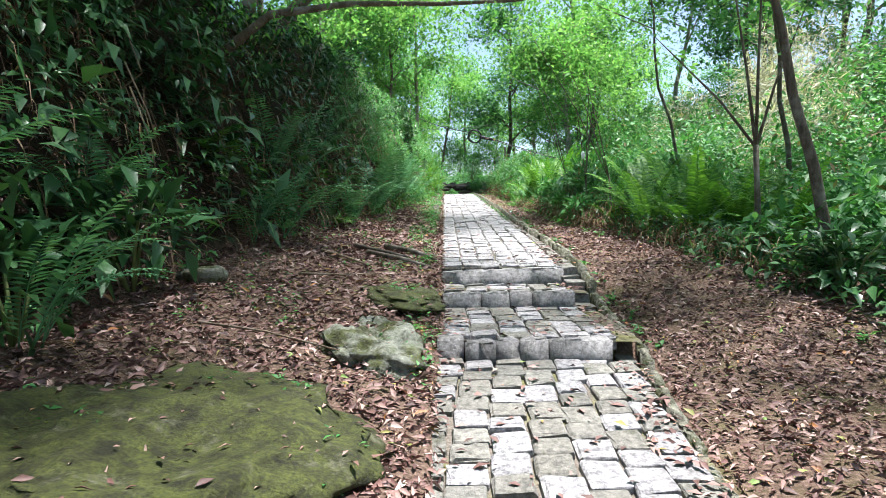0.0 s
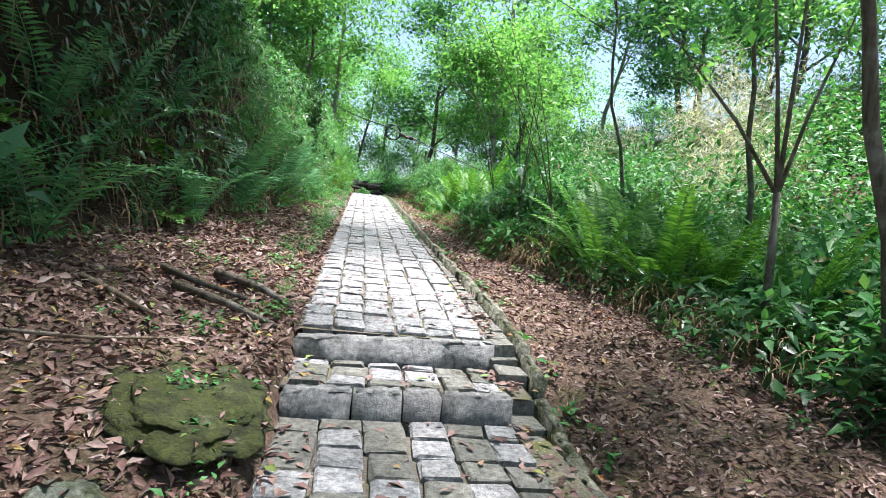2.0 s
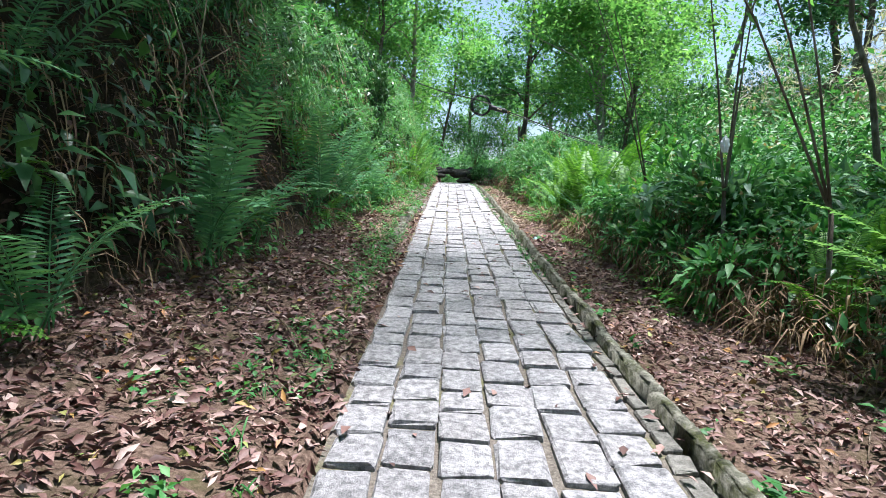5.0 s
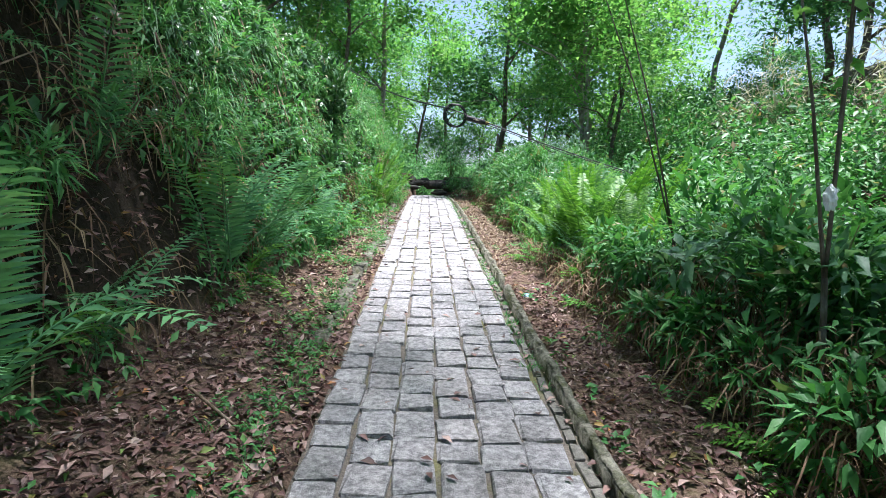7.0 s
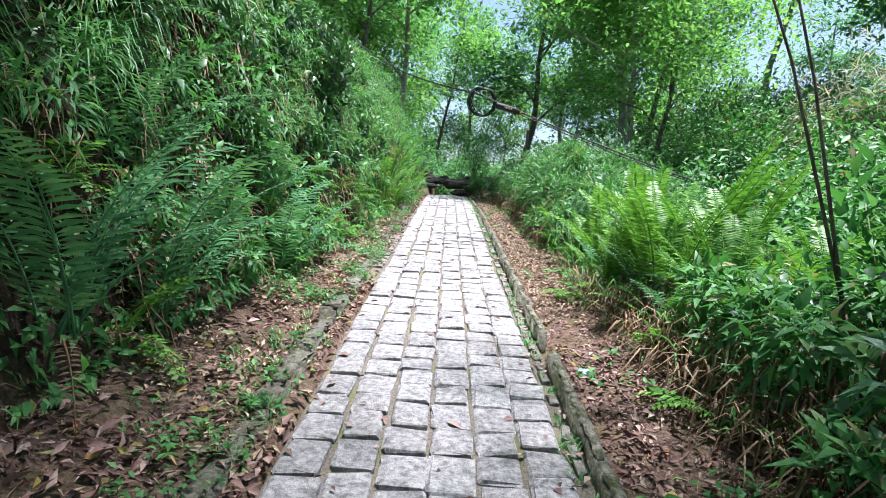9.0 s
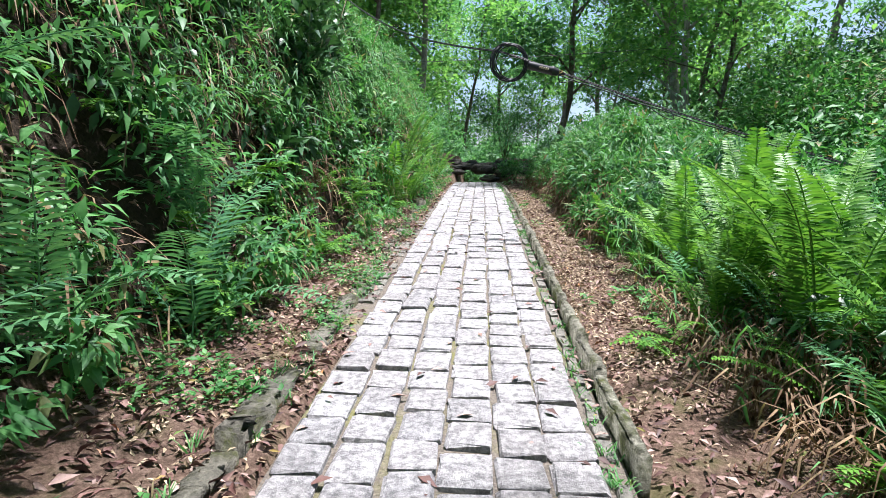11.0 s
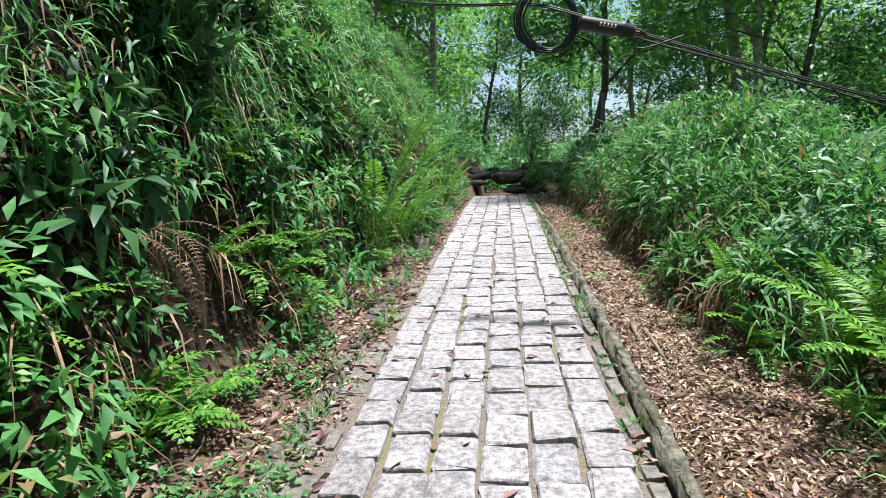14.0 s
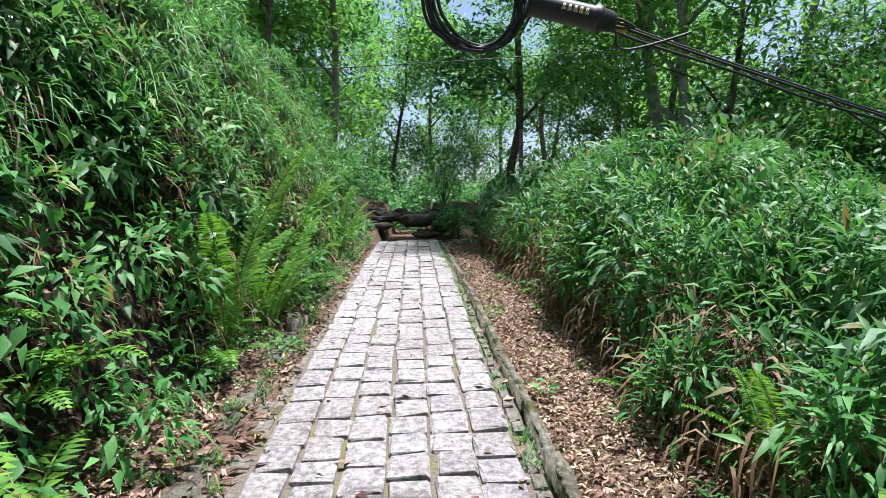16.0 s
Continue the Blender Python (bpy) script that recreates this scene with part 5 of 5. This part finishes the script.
# fallen leafy branch at the end of the path
branch = new("fallen_branch")
branch.matrix_world = pose(1.25, 28.2, ground_z(1.25, 28.2))
part("stem", mesh_from("stem", *tube([(-0.55, -0.3, 0.12), (0, 0, 0.22), (0.6, 0.3, 0.3)], [0.01, 0.014, 0.02], 6), M_TWIG), None, branch)
bn = 46
bs = rs.uniform(-0.55, 0.5, bn)
bl = rs.uniform(0.12, 0.24, bn)
part("foliage", mesh_from("foliage", *leaves(np.stack([bs, bs * 0.5, 0.2 + bs * 0.12], 1), np.stack([rs.normal(-0.4, 0.5, bn), rs.normal(-0.3, 0.8, bn), rs.normal(-0.1, 0.3, bn)], 1), np.tile([0.0, 0.0, 1.0], (bn, 1)), bl, bl * 0.26), M_PALE), None, branch)
tagged(branch, "fallen branch with pale leaves at the path's end", "branch")


# ---- telephone cable with its joint and spare coil ----
def wire(name, points, r, parent=None, label="", category=""):
    cu = bpy.data.curves.new(name, "CURVE")
    cu.dimensions, cu.bevel_depth, cu.bevel_resolution = "3D", r, 2
    sp = cu.splines.new("NURBS")
    sp.points.add(len(points) - 1)
    for q, p in zip(sp.points, points):
        q.co = (*p, 1)
    sp.use_endpoint_u, sp.order_u = True, 3
    tmp = bpy.data.objects.new(name, cu)
    me = bpy.data.meshes.new_from_object(tmp)
    bpy.data.objects.remove(tmp)
    me.materials.clear()
    me.materials.append(M_RUBBER)
    ob = new(name, me)
    if parent:
        ob.parent = parent
    return tagged(ob, label, category) if label and not parent else ob


JOINT = Vector((0.74, 19.45, 4.2))
cable = new("cable")
A_END, B_END = Vector((-3.2, 24.2, 6.9)), Vector((5.2, 19.6, 2.9))


def along_cable(s):
    """From the far post (0) past the joint (0.5) to the near end (1)."""
    if s < 0.5:
        return A_END.lerp(JOINT + Vector((-0.35, 0.05, 0.19)), s * 2) - Vector((0, 0, 0.35 * math.sin(math.pi * s * 2)))
    return (JOINT + Vector((-0.35, 0.05, 0.19))).lerp(B_END, s * 2 - 1) - Vector((0, 0, 0.06 * math.sin(math.pi * (s * 2 - 1))))


for off in ((0, 0, 0), (0.0, 0.012, 0.016)):
    wire("strand", [along_cable(s) + Vector(off) for s in np.linspace(0, 1, 25)], 0.0065, cable)
wire("strand", [along_cable(s) + Vector((0, -0.01, -0.02 - 0.02 * abs(math.sin(s * 40)))) for s in np.linspace(0.54, 1, 20)], 0.007, cable)
loop = along_cable(0.58)
wire("loose_loop", [JOINT + Vector((0.2, 0, -0.06)), JOINT + Vector((0.34, -0.02, -0.07)), JOINT + Vector((0.32, -0.02, -0.2)), JOINT + Vector((0.5, -0.02, -0.17)), JOINT + Vector((0.68, 0, -0.11))], 0.006, cable)
p = along_cable(0.68)
wire("loose_loop", [p, p + Vector((0.18, -0.02, -0.14)), p + Vector((0.36, -0.03, -0.24)), p + Vector((0.42, -0.02, -0.2)), p + Vector((0.36, 0, -0.12))], 0.006, cable)
part("tag", block(-0.035, 0.035, -0.01, 0.01, -0.03, 0.03, 300, 0.002), M_YELLOW, cable, "yellow tag").location = along_cable(0.575)
tagged(cable, "bundle of black telephone cables hanging across the path", "cable")

closure = new("cable_joint")
closure.matrix_world = pose(JOINT.x + 0.14, JOINT.y, JOINT.z - 0.02, 0, 13, 0)
prof = [(-0.2, 0.02), (-0.2, 0.045), (-0.185, 0.052), (0.09, 0.052), (0.1, 0.06), (0.125, 0.06), (0.135, 0.05), (0.18, 0.045), (0.2, 0.03), (0.2, 0.012)]
cv, cf = [], []
for xx, rr in prof:
    for k in range(16):
        an = 2 * math.pi * k / 16
        cv.append((xx, rr * math.cos(an), rr * math.sin(an)))
for j in range(len(prof) - 1):
    for k in range(16):
        cf.append((j * 16 + k, j * 16 + (k + 1) % 16, (j + 1) * 16 + (k + 1) % 16, (j + 1) * 16 + k))
cf += [tuple(range(16))[::-1], tuple((len(prof) - 1) * 16 + k for k in range(16))]
part("casing", mesh_from("casing", cv, cf, M_RUBBER), None, closure)
for k in range(5):
    part("print_mark", block(-0.06 + k * 0.026, -0.042 + k * 0.026, -0.056, -0.050, -0.012, 0.012, 310 + k, 0.0005), M_MARK, closure, "pale printed mark")
for k in range(3):
    wire("stub", [(0.19, 0, 0.02 - 0.02 * k), (0.24, 0, 0.02 - 0.02 * k), (0.29, 0, 0.0)], 0.007, closure)
tagged(closure, "black cylindrical cable joint hanging from the cable", "cable joint")

coil = new("cable_coil")
coil.matrix_world = pose(0.47, 19.55, 4.28, 0, 0, 12)
for k in range(6):
    r, dx = 0.215 + rs.uniform(-0.02, 0.02), rs.normal(0, 0.012)
    wire("cable_turn", [(dx + r * math.cos(a), rs.normal(0, 0.012), r * 1.03 * math.sin(a)) for a in np.linspace(0, 2 * math.pi, 26)], 0.0085, coil)
tagged(coil, "coil of spare black cable hung on the line", "cable coil")
wire("thin_wire", [Vector((-6, 25.5, 5.6)), Vector((-2.3, 25.6, 5.45)), Vector((0.2, 25.8, 5.55)), Vector((4.5, 26.2, 5.9))], 0.006, None, "thin wire strung between the trees", "wire")
post = new("post", mesh_from("post", *tube([(2.55, 30.0, 2.6), (2.56, 30.0, 3.9), (2.57, 30.0, 5.15)], [0.06, 0.055, 0.05], 10), M_BARK))
tagged(post, "short dark wooden post among the trees", "post")

# ---- litter left by people ----
def scrap(x, y, z, s, material, label, seed):
    bm = bmesh.new()
    bmesh.ops.create_icosphere(bm, subdivisions=3, radius=1.0)
    for v in bm.verts:
        c = v.co
        k = 1 + 0.45 * noise.noise(c * 2.2 + Vector((seed, 0, 0))) + 0.2 * noise.noise(c * 5 + Vector((seed, 0, 0)))
        v.co = Vector((c.x * s[0] * k, c.y * s[1] * k, c.z * s[2] * k))
    me = bpy.data.meshes.new("plastic_scrap")
    bm.to_mesh(me)
    bm.free()
    me.materials.append(material)
    ob = new("plastic_scrap", me)
    ob.matrix_world = pose(x, y, z)
    return tagged(ob, label, "litter")


scrap(2.08, 10.5, 2.58, (0.035, 0.025, 0.07), M_WHITE, "crumpled white plastic bag caught on a sapling", 1.0)
scrap(0.98, 13.5, ground_z(0.98, 13.5) + 0.02, (0.035, 0.05, 0.025), plain("blue_plastic", (0.35, 0.55, 0.6), 0.4), "small crushed pale blue plastic wrapper", 2.0)
